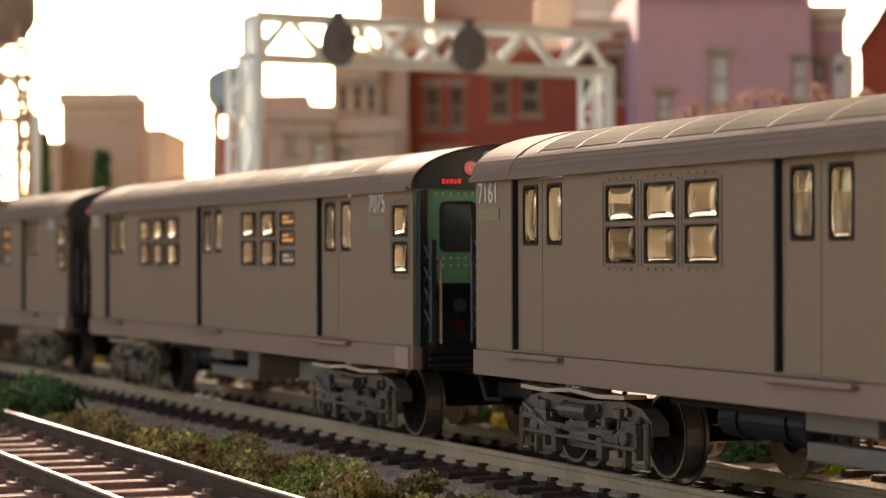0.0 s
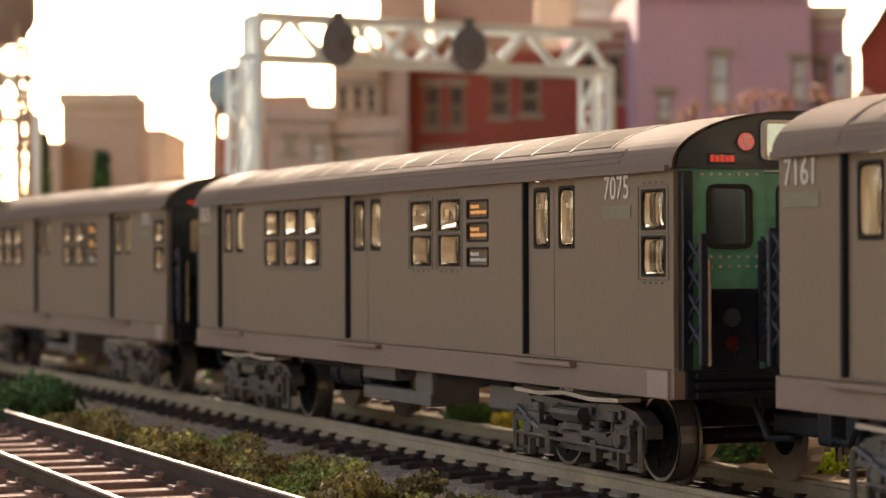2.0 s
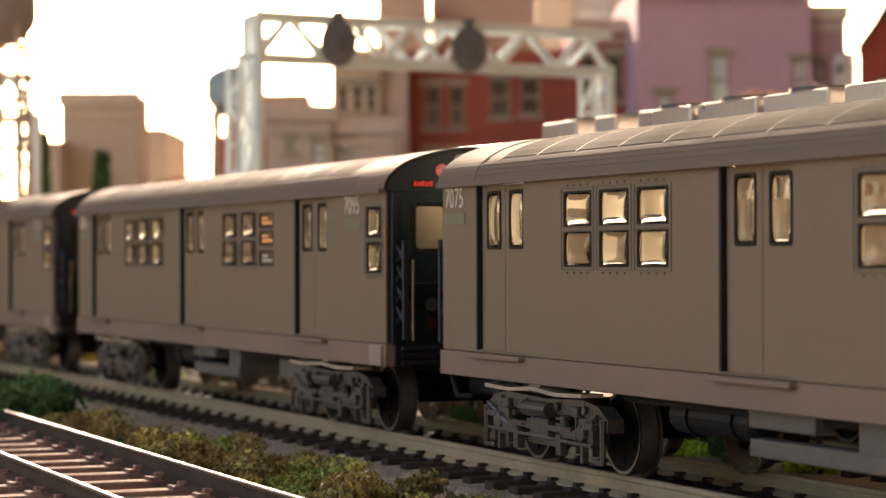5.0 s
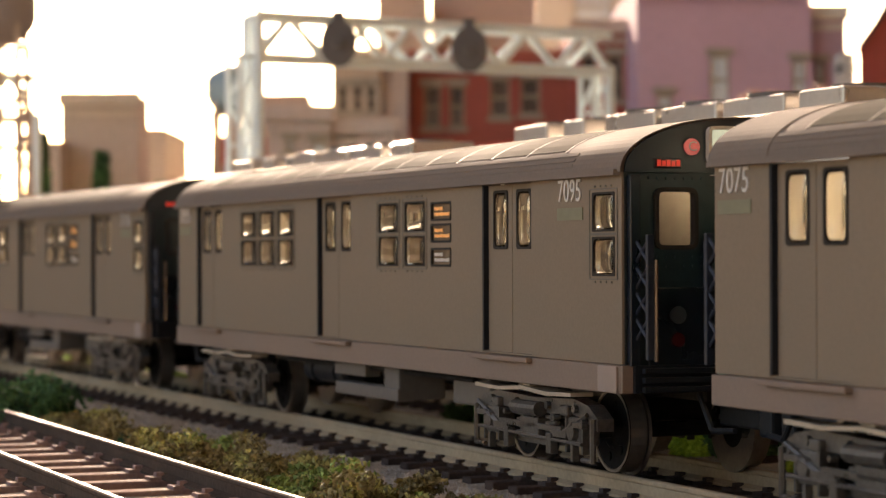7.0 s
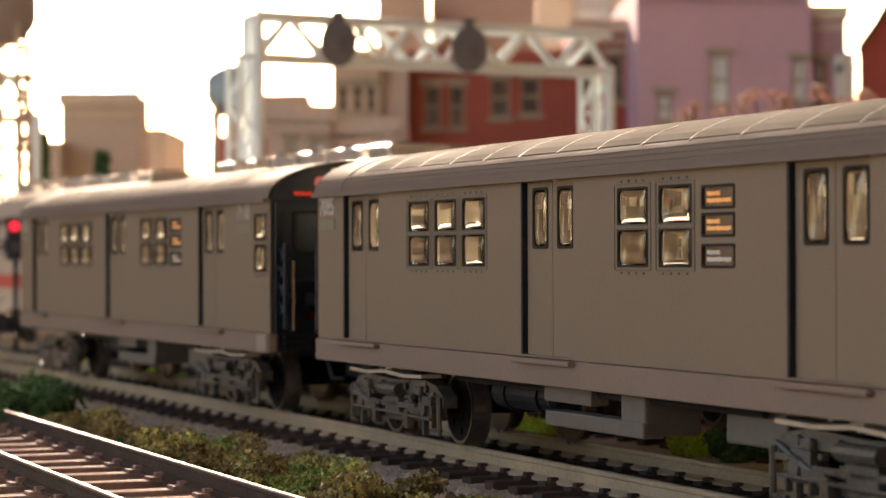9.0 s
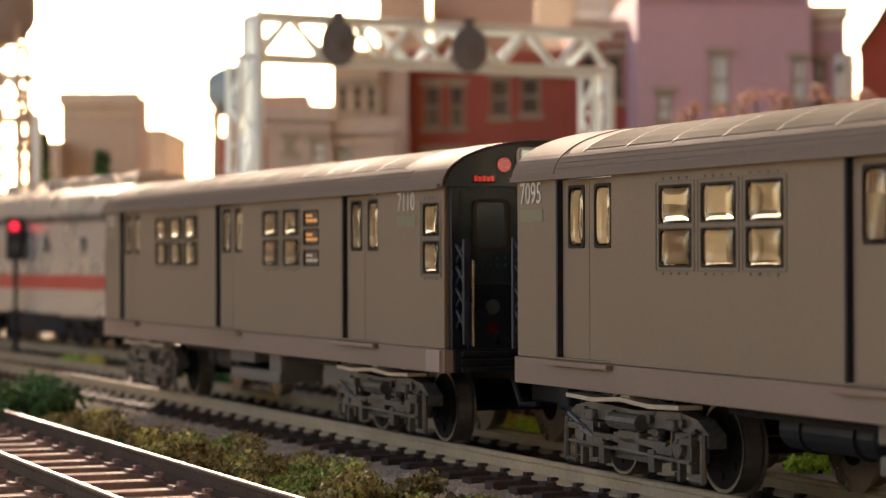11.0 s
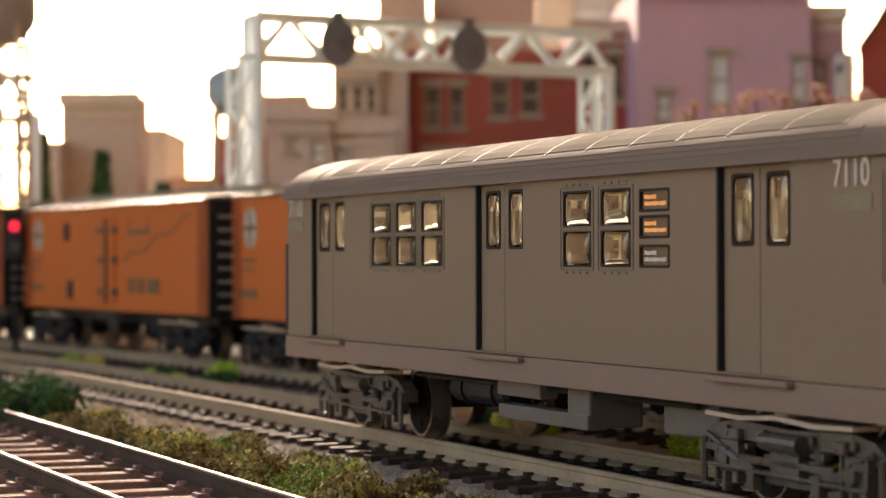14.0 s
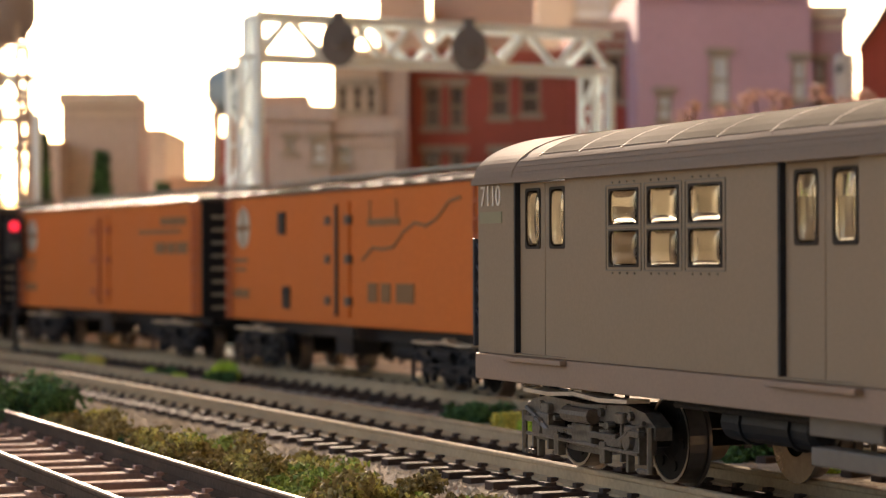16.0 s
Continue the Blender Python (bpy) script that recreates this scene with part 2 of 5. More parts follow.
def wall(bm, u0, u1, z0, z1, holes, y0, y1):
    """A wall in the x-z plane from y0 to y1 with square openings (u0, u1, z0, z1)."""
    us = sorted({u0, u1, *[h[0] for h in holes], *[h[1] for h in holes]})
    zs = sorted({z0, z1, *[h[2] for h in holes], *[h[3] for h in holes]})
    us, zs = [u for u in us if u0 <= u <= u1], [z for z in zs if z0 <= z <= z1]
    nu, nz = len(us) - 1, len(zs) - 1

    def solid(i, j):
        if not (0 <= i < nu and 0 <= j < nz):
            return False
        cu, cz = (us[i] + us[i + 1]) / 2, (zs[j] + zs[j + 1]) / 2
        return not any(h[0] < cu < h[1] and h[2] < cz < h[3] for h in holes)
    grid = {}

    def v(i, j, k):
        if (i, j, k) not in grid:
            grid[i, j, k] = bm.verts.new((us[i], (y0, y1)[k], zs[j]))
        return grid[i, j, k]
    for i in range(nu):
        for j in range(nz):
            if not solid(i, j):
                continue
            for k in (0, 1):
                bm.faces.new([v(i, j, k), v(i + 1, j, k), v(i + 1, j + 1, k), v(i, j + 1, k)])
            for di, dj, a, b in ((-1, 0, (i, j), (i, j + 1)), (1, 0, (i + 1, j), (i + 1, j + 1)), (0, -1, (i, j), (i + 1, j)), (0, 1, (i, j + 1), (i + 1, j + 1))):
                if not solid(i + di, j + dj):
                    bm.faces.new([v(*a, 0), v(*b, 0), v(*b, 1), v(*a, 1)])
    bmesh.ops.recalc_face_normals(bm, faces=bm.faces)
    return bm


def rrect(w, h, r, n=4):
    pts = []
    for cx, cz, a in ((w / 2 - r, h / 2 - r, 0), (-w / 2 + r, h / 2 - r, 90), (-w / 2 + r, -h / 2 + r, 180), (w / 2 - r, -h / 2 + r, 270)):
        for i in range(n + 1):
            t = radians(a + 90 * i / n)
            pts.append((cx + r * math.cos(t), cz + r * math.sin(t)))
    return pts


def ring(bm, w, h, r, t, y0, y1, ro=None):
    """A round-cornered frame in the x-z plane whose opening is w by h, t wide, from y0 (front) to y1."""
    o, i = rrect(w + 2 * t, h + 2 * t, r + t if ro is None else ro), rrect(w, h, r)
    rings = [[(x, y1, z) for x, z in o], [(x, y0, z) for x, z in o], [(x, y0, z) for x, z in i], [(x, y1, z) for x, z in i]]
    loft(bm, rings, True, False)
    return bm


def pillow(w, h, bulge, y0, y1, n=9):
    """A moulded clear pane in the x-z plane: flat at the back (y1), its front rounding over at the edges (y0)."""
    bm = B()
    g = [-1 + 2 * i / (n - 1) for i in range(n)]
    g = [math.copysign(abs(q) ** 0.6, q) for q in g]
    grids = []
    for back in (0, 1):
        grids.append([[bm.verts.new((u * w / 2, y1 if back else y0 - bulge * (1 - u ** 4) * (1 - v ** 4), v * h / 2)) for v in g] for u in g])
    for i in range(n - 1):
        for j in range(n - 1):
            a, b = grids
            bm.faces.new((a[i][j], a[i + 1][j], a[i + 1][j + 1], a[i][j + 1]))
            bm.faces.new((b[i][j], b[i][j + 1], b[i + 1][j + 1], b[i + 1][j]))
    for i in range(n - 1):
        for (p, q) in (((i, 0), (i + 1, 0)), ((i + 1, n - 1), (i, n - 1)), ((0, i + 1), (0, i)), ((n - 1, i), (n - 1, i + 1))):
            bm.faces.new((grids[0][p[0]][p[1]], grids[1][p[0]][p[1]], grids[1][q[0]][q[1]], grids[0][q[0]][q[1]]))
    bmesh.ops.recalc_face_normals(bm, faces=bm.faces)
    return bm


def glazing(name, bm, parent, at=None):
    ob = part(name, bm, CLEAR, parent, "", at, smooth=True)
    ob.visible_shadow = False
    return ob


def letters(text, size, material, parent, at, name="lettering", depth=0.00008, narrow=1.0):
    cu = bpy.data.curves.new(name, "FONT")
    cu.body, cu.size, cu.extrude, cu.align_x, cu.align_y = text, size, depth, "CENTER", "CENTER"
    ob = bpy.data.objects.new(name, cu)
    scene.collection.objects.link(ob)
    bpy.context.view_layer.update()
    me = bpy.data.meshes.new_from_object(ob.evaluated_get(bpy.context.evaluated_depsgraph_get()))
    bpy.data.objects.remove(ob)
    bpy.data.curves.remove(cu)
    me.transform(Matrix.Diagonal((narrow, 1, 1, 1)))
    me.materials.clear()
    me.materials.append(material)
    out = new(name, me)
    out.parent = parent
    out.matrix_basis = at
    return out


def thing(name, label, category, group="", at=None, kind=""):
    ob = new(name)
    ob.empty_display_size = 0.01
    if at is not None:
        ob.matrix_basis = at
    return tagged(ob, label, category, group, kind)


# ---- the line of the tracks ----
S0, S1, DS = -1.6, 1.6, 0.001
SS = np.arange(S0, S1 + DS / 2, DS)
TH0, K0, K1, K2 = -1.18400, -0.07522, 0.49313, -2.63942
sc_ = np.clip(SS, -0.30, 0.30)
HEAD = TH0 + K0 * sc_ + K1 * sc_ ** 2 / 2 + K2 * sc_ ** 3 / 3
PXY = np.stack([np.cumsum(np.cos(HEAD)) * DS, np.cumsum(np.sin(HEAD)) * DS], 1)
I0 = int(round(-S0 / DS))
PXY += np.array([-0.02268, 0.40409]) - PXY[I0]


FAR_HEAD = -1.18444 - 0.09231 * sc_ + 1.13689 * sc_ ** 2 / 2 - 4.5672 * sc_ ** 3 / 3
FAR_XY = np.stack([np.cumsum(np.cos(FAR_HEAD)) * DS, np.cumsum(np.sin(FAR_HEAD)) * DS], 1)
FAR_XY += np.array([-0.02317, 0.40534]) - FAR_XY[I0]


def line(s, off=0.0):
    """Point and heading at the length s of the near main line, off metres to its left."""
    h = float(np.interp(s, SS, HEAD))
    x, y = float(np.interp(s, SS, PXY[:, 0])), float(np.interp(s, SS, PXY[:, 1]))
    return x - math.sin(h) * off, y + math.cos(h) * off, h


FAR = 0.048


def far_line(s, off=0.0):
    """The same along the far line, which runs FAR metres beyond."""
    h = float(np.interp(s, SS, FAR_HEAD))
    x, y = float(np.interp(s, SS, FAR_XY[:, 0])), float(np.interp(s, SS, FAR_XY[:, 1]))
    return x - math.sin(h) * (FAR + off), y + math.cos(h) * (FAR + off), h


FT_N, FT_D, FT_DIST = (0.931, 0.364), (0.364, -0.931), 0.0680


def front_line(s, off=0.0):
    return FT_N[0] * (FT_DIST + off) + FT_D[0] * s, FT_N[1] * (FT_DIST + off) + FT_D[1] * s, math.atan2(FT_D[1], FT_D[0])


def rigid(s, half, way=line):
    """The pose of a vehicle whose trucks stand half to either side of s."""
    a, b = way(s - half), way(s + half)
    h = math.atan2(b[1] - a[1], b[0] - a[0])
    return pose((a[0] + b[0]) / 2, (a[1] + b[1]) / 2, 0, 0, 0, math.degrees(h))


# ---- ground, and an unseen room added round the layout to shape the light ----
GZ = -0.0042
PLASTER = mat("brown_panelled_wall", (0.40, 0.335, 0.27), 0.85, var=0.06, fine=60, coarse=3, bump=0.1)
CEIL = mat("cream_ceiling_paint", (0.50, 0.45, 0.38), 0.9, var=0.04, fine=60, coarse=3, bump=0.05)
RXW, RX, RYN, RYF, RZT = -0.95, 2.3, -2.0, 2.7, 1.5


# Walls and ceiling stay out of view; openings are placed for the light.
def room():
    bm = wall(B(), RXW, RX, GZ, RZT, [(-0.9, 1.6, 0.0, 1.35)], RYF, RYF + 0.1)
    tagged(part("wall_north", bm, PLASTER), "unseen brown wall added with a wide opening for back light", "wall", kind="structure")
    tagged(part("wall_south", wall(B(), RXW, RX, GZ, RZT, [], RYN - 0.1, RYN), PLASTER), "unseen plain brown wall added to bounce light", "wall", kind="structure")
    bm = wall(B(), RYN, RYF, GZ, RZT, [(-1.9, 0.95, 0.0, 1.35)], 0.0, 0.1)
    tagged(part("wall_west", bm, PLASTER, at=pose(RXW, 0, 0, 0, 0, 90)), "unseen brown wall added with an opening for side light", "wall", kind="structure")
    tagged(part("wall_east", wall(B(), RYN, RYF, GZ, RZT, [], 0.0, 0.1), PLASTER, at=pose(RX + 0.1, 0, 0, 0, 0, 90)), "unseen plain brown side wall added to bounce light", "wall", kind="structure")
    tagged(part("ceiling", bx(RXW - 0.1, RX + 0.1, RYN - 0.1, RYF + 0.1, RZT + 0.001, RZT + 0.06), CEIL), "unseen cream ceiling added to shape the light", "ceiling", kind="structure")

bm = B()
bmesh.ops.create_grid(bm, x_segments=60, y_segments=60, size=30.0)
for v in bm.verts:
    v.co.z = GZ - 0.0006
tagged(part("ground", bm, EARTH), "tan sandy layout ground reaching to the horizon", "ground", kind="structure")


room()


def bed(fn, s0, s1, half, name, label):
    bm = B()
    prev = None
    s = s0
    while s <= s1:
        cur = []
        for o, z in ((-half - 0.006, GZ - 0.0004), (-half, -0.0037), (-half / 2, -0.0033), (0, -0.0034), (half / 2, -0.0033), (half, -0.0037), (half + 0.006, GZ - 0.0004)):
            x, y, h = fn(s, o)
            cur.append(bm.verts.new((x, y, z + 0.00025 * noise.noise(Vector((x * 300, y * 300, o * 90))))))
        if prev:
            for a in range(6):
                bm.faces.new((prev[a], cur[a], cur[a + 1], prev[a + 1]))
        prev = cur
        s += 0.004
    return tagged(part(name, bm, BALLAST), label, "ballast bed", kind="structure")


bed(line, -0.75, 0.55, 0.019, "ballast_bed_near", "grey crushed-stone ballast under the main line")
bed(far_line, -0.75, 0.55, 0.019, "ballast_bed_far", "grey crushed-stone ballast under the far line")
bed(front_line, -0.75, 0.2, 0.019, "ballast_bed_front", "grey ballast under the side track")


def rail_mesh(fn, s0, s1, off):
    prof = [(-0.00125, -0.0025), (0.00125, -0.0025), (0.00125, -0.0022), (0.0003, -0.0018), (0.0003, -0.0007), (0.0005, -0.0005), (0.0005, -0.00015), (0.0003, 0.0), (-0.0003, 0.0), (-0.0005, -0.00015), (-0.0005, -0.0005), (-0.0003, -0.0007), (-0.0003, -0.0018), (-0.00125, -0.0022)]
    rings = []
    s = s0
    while s <= s1 + 1e-6:
        r = []
        for o, z in prof:
            x, y, h = fn(s, off + o)
            r.append((x, y, z))
        rings.append(r)
        s += 0.01
    return loft(B(), rings)


def track(name, label, fn, s0, s1, pitch, t0, t1, tie_w, wood, web=RAIL, head=None):
    tr = thing(name, label, "track", kind="structure")
    for off in (-0.00865, 0.00865):
        rail = part("rail", rail_mesh(fn, s0, s1, off), web, tr, "weathered nickel-silver rail")
        if head:
            rail.data.materials.append(head)
            for f in rail.data.polygons:
                if min(rail.data.vertices[i].co.z for i in f.vertices) > -0.00005:
                    f.material_index = 1
    bm = B()
    box(bm, -tie_w / 2, tie_w / 2, -0.0152, 0.0152, -0.0044, -0.0026, 0.0002)
    for o in (-0.00865, 0.00865):
        for k in (-1, 1):
            c = o + k * 0.0016
            box(bm, -tie_w * 0.42, tie_w * 0.42, c - 0.0011, c + 0.0011, -0.0026, -0.0022)
            box(bm, -tie_w * 0.20, tie_w * 0.20, c - k * 0.0004 - 0.0005, c - k * 0.0004 + 0.0005, -0.0022, -0.0017)
    rng = random.Random(5)
    first = None
    n = int((t1 - t0) / pitch)
    for i in range(n):
        x, y, h = fn(t0 + i * pitch)
        m = pose(x, y, rng.uniform(-0.00012, 0.00008), 0, 0, math.degrees(h) + rng.uniform(-1.2, 1.2))
        if first is None:
            first = part("sleeper", bm, wood, tr, at=m)
        else:
            again(first, tr, m)
    return tr


track("track_near", "main line track with dark plastic sleepers", line, -0.75, 0.55, 0.0073, -0.42, 0.30, 0.0027, TIED)
track("track_far", "far line track with dark sleepers", far_line, -0.75, 0.55, 0.0073, -0.40, 0.30, 0.0027, TIED)
track("track_front", "side track with widely spaced brown sleepers", front_line, -0.75, 0.2, 0.0110, -0.62, -0.16, 0.0034, TIE, RAILSIDE, RAILHEAD)


# ---- subway cars ----
W, EAVE, HALF, CROWN = 0.01535, 0.0340, 0.0880, 0.0061
TRUCK_AT = 0.0605
DOORS = (0.0492, -0.0134, -0.0769)
DOOR_W = 0.0148
PANE_W, PANE_H = 0.0072, 0.0040
ROWS = (0.0302, 0.0258)
PANES = [(u, z, PANE_W, PANE_H) for u in (-0.0468, -0.0374, -0.0280, 0.0165, 0.0264) for z in ROWS] + [(0.0835, 0.0298, 0.0055, 0.0042), (0.0835, 0.0249, 0.0055, 0.0042)]
SIGNS = [(0.0357, z, 0.0068, 0.0022) for z in (0.0308, 0.0280, 0.0249)]


def roof_ring(x, k=1.0, grow=0.0, n=36, a0=0.0, a1=180.0):
    pts = []
    for i in range(n + 1):
        a = radians(a0 + (a1 - a0) * i / n)
        c, s = math.cos(a), math.sin(a)
        pts.append((x, -(W + 0.0004 + grow) * math.copysign(abs(c) ** 0.92, c) * k, EAVE + (CROWN * k + grow) * abs(s) ** 0.95))
    return pts


def side(car, sgn):
    """One flank: sgn -1 faces the camera, +1 away; the far one is the same turned half round."""
    turn = pose(0, 0, 0) if sgn < 0 else pose(0, 0, 0, 0, 0, 180)
    holes = [(u - w / 2, u + w / 2, z - h / 2, z + h / 2) for u, z, w, h in PANES + SIGNS]
    holes += [(d, d + DOOR_W, 0.0134, 0.0338) for d in DOORS]
    flank = part("side_panel", wall(B(), -HALF, HALF, 0.0132, EAVE, holes, -W, -W + 0.0007), OLIVE, car, "olive-grey painted side panel", turn)
    part("lining", wall(B(), -HALF + 0.001, HALF - 0.001, 0.0134, EAVE - 0.0004, [(a - 0.0003, b + 0.0003, c - 0.0003, e + 0.0003) for a, b, c, e in holes], -W + 0.00072, -W + 0.0009), CREAM, car, "cream interior lining", turn)
    bm = B()
    box(bm, -HALF - 0.0002, HALF + 0.0002, -W - 0.0004, -W + 0.0012, 0.0100, 0.0131, 0.00015)
    part("sill", bm, SILL, car, "brown-grey side sill", turn)
    part("sill_end_plate", bx(0.0832, 0.0879, -W - 0.0007, -W - 0.0002, 0.0101, 0.0130, 0.0001), PLATE, car, "paler sill end plate", turn)
    for u, z, w, h in PANES:
        bm = B()
        ring(bm, w - 0.0003, h - 0.0003, 0.0008, 0.00022, -0.00008, 0.0007, 0.0002)
        fr = part("window_frame", bm, GASKET, car, "black window gasket", turn @ pose(u, -W, z))
        glazing("pane", pillow(w - 0.0002, h - 0.0002, 0.0003, 0.00015, 0.0006), fr)
        part("window_surround", ring(B(), w + 0.0013, h + 0.0007, 0.0002, 0.00013, -0.00009, 0.0001, 0.0002), FRAME, fr)
        bm = B()
        for i in range(4):
            for zz in (-h / 2 - 0.00072, h / 2 + 0.00072):
                if abs(zz + z - 0.028) > 0.0035:
                    xx = -w / 2 + w * (i + 0.5) / 4
                    box(bm, xx - 0.00011, xx + 0.00011, -0.00014, 0.0001, zz - 0.00011, zz + 0.00011)
        if len(bm.verts):
            part("rivet_strip", bm, FRAME, fr)
        else:
            bm.free()
    if sgn > 0:
        for u, z, w, h in PANES:
            part("inner_window_frame", ring(B(), w * 0.8, h * 0.8, 0.0005, 0.0003, 0.0019, 0.0023), BOXG, car, "", turn @ pose(u, -W, z))
        bm = B()
        tube(bm, (-0.076, -W + 0.0034, 0.0325), (0.076, -W + 0.0034, 0.0325), 0.0002, seg=6)
        part("grab_bar", bm, STEEL, car, "", turn)
    for k, (u, z, w, h) in enumerate(SIGNS):
        bm = B()
        ring(bm, w - 0.0004, h - 0.0003, 0.0003, 0.00028, -0.00010, 0.0004, 0.0003)
        fr = part("sign_frame", bm, GASKET, car, "", turn @ pose(u, -W, z))
        part("sign_glass", bx(-w / 2, w / 2, 0.00022, 0.0006, -h / 2, h / 2), AMBER, fr)
        bm = B()
        for j, (a, b) in enumerate(((-0.38, 0.02), (-0.38, 0.36))):
            zz = h * (0.16 - 0.32 * j)
            n = 5 if j == 0 else 9
            for q in range(n):
                x0 = a * w + (b - a) * w * q / n
                box(bm, x0, x0 + (b - a) * w / n * 0.8, 0.00010, 0.00021, zz - 0.00019 - 0.00004 * (q % 3 == 1), zz + 0.00019 + 0.00004 * (q % 4 == 0))
        part("sign_text", bm, SIGNO if k < 2 else WHITE, fr, "lit orange destination lines" if k < 2 else "pale route lines")
    for d in DOORS:
        dw = DOOR_W / 2
        part("door_post", bx(d - 0.0004, d + 0.00045, -W + 0.00002, -W + 0.0026, 0.0135, 0.0337), BLACK, car, "black strip along the door jamb", turn)
        for k in (0, 1):
            u = d + 0.0003 + dw * (k + 0.5)
            wx = 0.0003 if k == 0 else -0.0001
            leaf = part("door_leaf", wall(B(), -dw / 2 + 0.00008, dw / 2 - 0.00008, -0.0101, 0.0101, [(wx - 0.0021, wx + 0.0021, 0.0024, 0.0094)], 0.0, 0.0009), OLIVE, car, "", turn @ pose(u, -W + 0.0007, 0.0235))
            bm = B()
            ring(bm, 0.0038, 0.0066, 0.0009, 0.00028, -0.00014, 0.0006, 0.0005)
            part("door_window_frame", bm, GASKET, leaf, "", pose(wx, 0, 0.0059))
            glazing("door_pane", pillow(0.0040, 0.0068, 0.0003, 0.0001, 0.0006), leaf, pose(wx, 0, 0.0059))
        part("door_step", bx(d - 0.0004, d + DOOR_W + 0.0012, -W - 0.0013, -W - 0.0004, 0.0125, 0.0131, 0.00012), SILL, car, "narrow door threshold step", turn)
    return flank


def car_end(car, sgn, paint):
    turn = pose(0, 0, 0) if sgn > 0 else pose(0, 0, 0, 0, 0, 180)
    X = HALF

    def P(name, bm, m, label=""):
        return part(name, bm, m, car, label, turn)
    # bulkhead below the roof arch, as a slab across x
    bm = B()
    wall(bm, -W + 0.0003, W - 0.0003, 0.0105, EAVE, [(-0.0113, -0.0064, 0.0258, 0.0322), (-0.0046, 0.0046, 0.0125, 0.0338), (0.0064, 0.0113, 0.0258, 0.0322)], 0.0, 0.0012)
    part("end_bulkhead", bm, paint, car, "riveted end bulkhead", turn @ pose(X, 0, 0, 0, 0, 90))
    # arch closing the roof end
    prof = roof_ring(X - 0.0004)
    bm = B()
    loft(bm, [[(X - 0.0012, y * 0.97, z) for _, y, z in prof], [(X - 0.0002, y * 0.97, z) for _, y, z in prof]])
    P("end_arch", bm, NAVY, "blue-black arched roof end")
    # storm door
    dm = turn @ pose(X - 0.0008, 0, 0, 0, 0, 90)
    leaf = part("storm_door", wall(B(), -0.0045, 0.0045, 0.0126, 0.0337, [(-0.0024, 0.0024, 0.0250, 0.0322)], 0, 0.0008), NAVY, car, "dark storm door", dm)
    part("storm_door_pane", bx(-0.0024, 0.0024, 0.0003, 0.0005, 0.0250, 0.0322), GLASS, leaf)
    part("storm_window_frame", ring(B(), 0.0046, 0.0070, 0.0006, 0.0006, -0.0004, 0.0004), GASKET, leaf, "", pose(0, 0, 0.0286))
    bm = B()
    tube(bm, (0.0030, -0.0008, 0.0146), (0.0030, -0.0008, 0.0238), 0.00018, seg=6)
    box(bm, -0.0004, 0.0034, -0.0007, 0.0001, 0.0229, 0.0236, 0.0001)
    part("door_handle", bm, SEAM, leaf, "pale door handle and bar")
    bm = B()
    for zz in (0.0236, 0.0246):
        for q in range(8):
            tube(bm, (-0.0039 + q * 0.0011, -0.0002, zz), (-0.0039 + q * 0.0011, 0.0, zz), 0.00015, seg=6)
    # On the green end, cream rivets carry painted glints.
    part("rivet_row", bm, SEAM if paint is GREEN else paint, leaf)
    part("upper_door_panel", wall(B(), -0.0044, 0.0044, 0.0218, 0.0336, [(-0.0024, 0.0024, 0.0250, 0.0322)], -0.00016, 0.0), paint, leaf, "painted upper door panel")
    for c in (-0.00885, 0.00885):
        bm = B()
        ring(bm, 0.0043, 0.0058, 0.0005, 0.0005, -0.0004, 0.0004)
        fr = part("cab_window_frame", bm, GASKET if c < 0 else SEAM, car, "black rubber window frame" if c < 0 else "cream window frame", turn @ pose(X, c, 0.0290, 0, 0, 90))
        part("cab_pane", bx(-0.00245, 0.00245, 0.0002, 0.0004, -0.0032, 0.0032), GLASS, fr)
        bm = B()
        for i in range(7):
            for zz in (-0.0042, 0.0044, -0.0052):
                tube(bm, (-0.0032 + i * 0.00107, -0.0002, zz), (-0.0032 + i * 0.00107, 0.0, zz), 0.00018, seg=6)
        # Same painted glints: cream rivets on green, plain paint elsewhere.
        part("rivet_strip", bm, SEAM if paint is GREEN else paint, fr)
        sgn_y = 1 if c > 0 else -1
        bm = B()
        tube(bm, (X + 0.0012, c + sgn_y * 0.003, 0.0135), (X + 0.0012, c + sgn_y * 0.003, 0.0245), 0.00025, seg=8)
        tube(bm, (X, c + sgn_y * 0.003, 0.0243), (X + 0.0012, c + sgn_y * 0.003, 0.0243), 0.00025, seg=8)
        tube(bm, (X, c + sgn_y * 0.003, 0.0137), (X + 0.0012, c + sgn_y * 0.003, 0.0137), 0.00025, seg=8)
        P("grab_rail", bm, STEEL)
        # tail and head lamps
        bm = B()
        tube(bm, (X, c, 0.0158), (X + 0.0007, c, 0.0158), 0.0008, seg=14)
        P("tail_lamp", bm, REDLENS)
        bm = B()
        tube(bm, (X, c, 0.0185), (X + 0.0007, c, 0.0185), 0.0010, seg=14)
        P("head_lamp", bm, DARKGL)
        # panel below the cab window, posts
        P("end_panel", bx(X, X + 0.0004, c - 0.0034, c + 0.0034, 0.0120, 0.0215, 0.0001), NAVY)
        P("corner_post", bx(X, X + 0.0010, sgn_y * W - sgn_y * 0.0012 - 0.0006, sgn_y * W - sgn_y * 0.0012 + 0.0006, 0.0130, EAVE - 0.0003, 0.0001), NAVY)
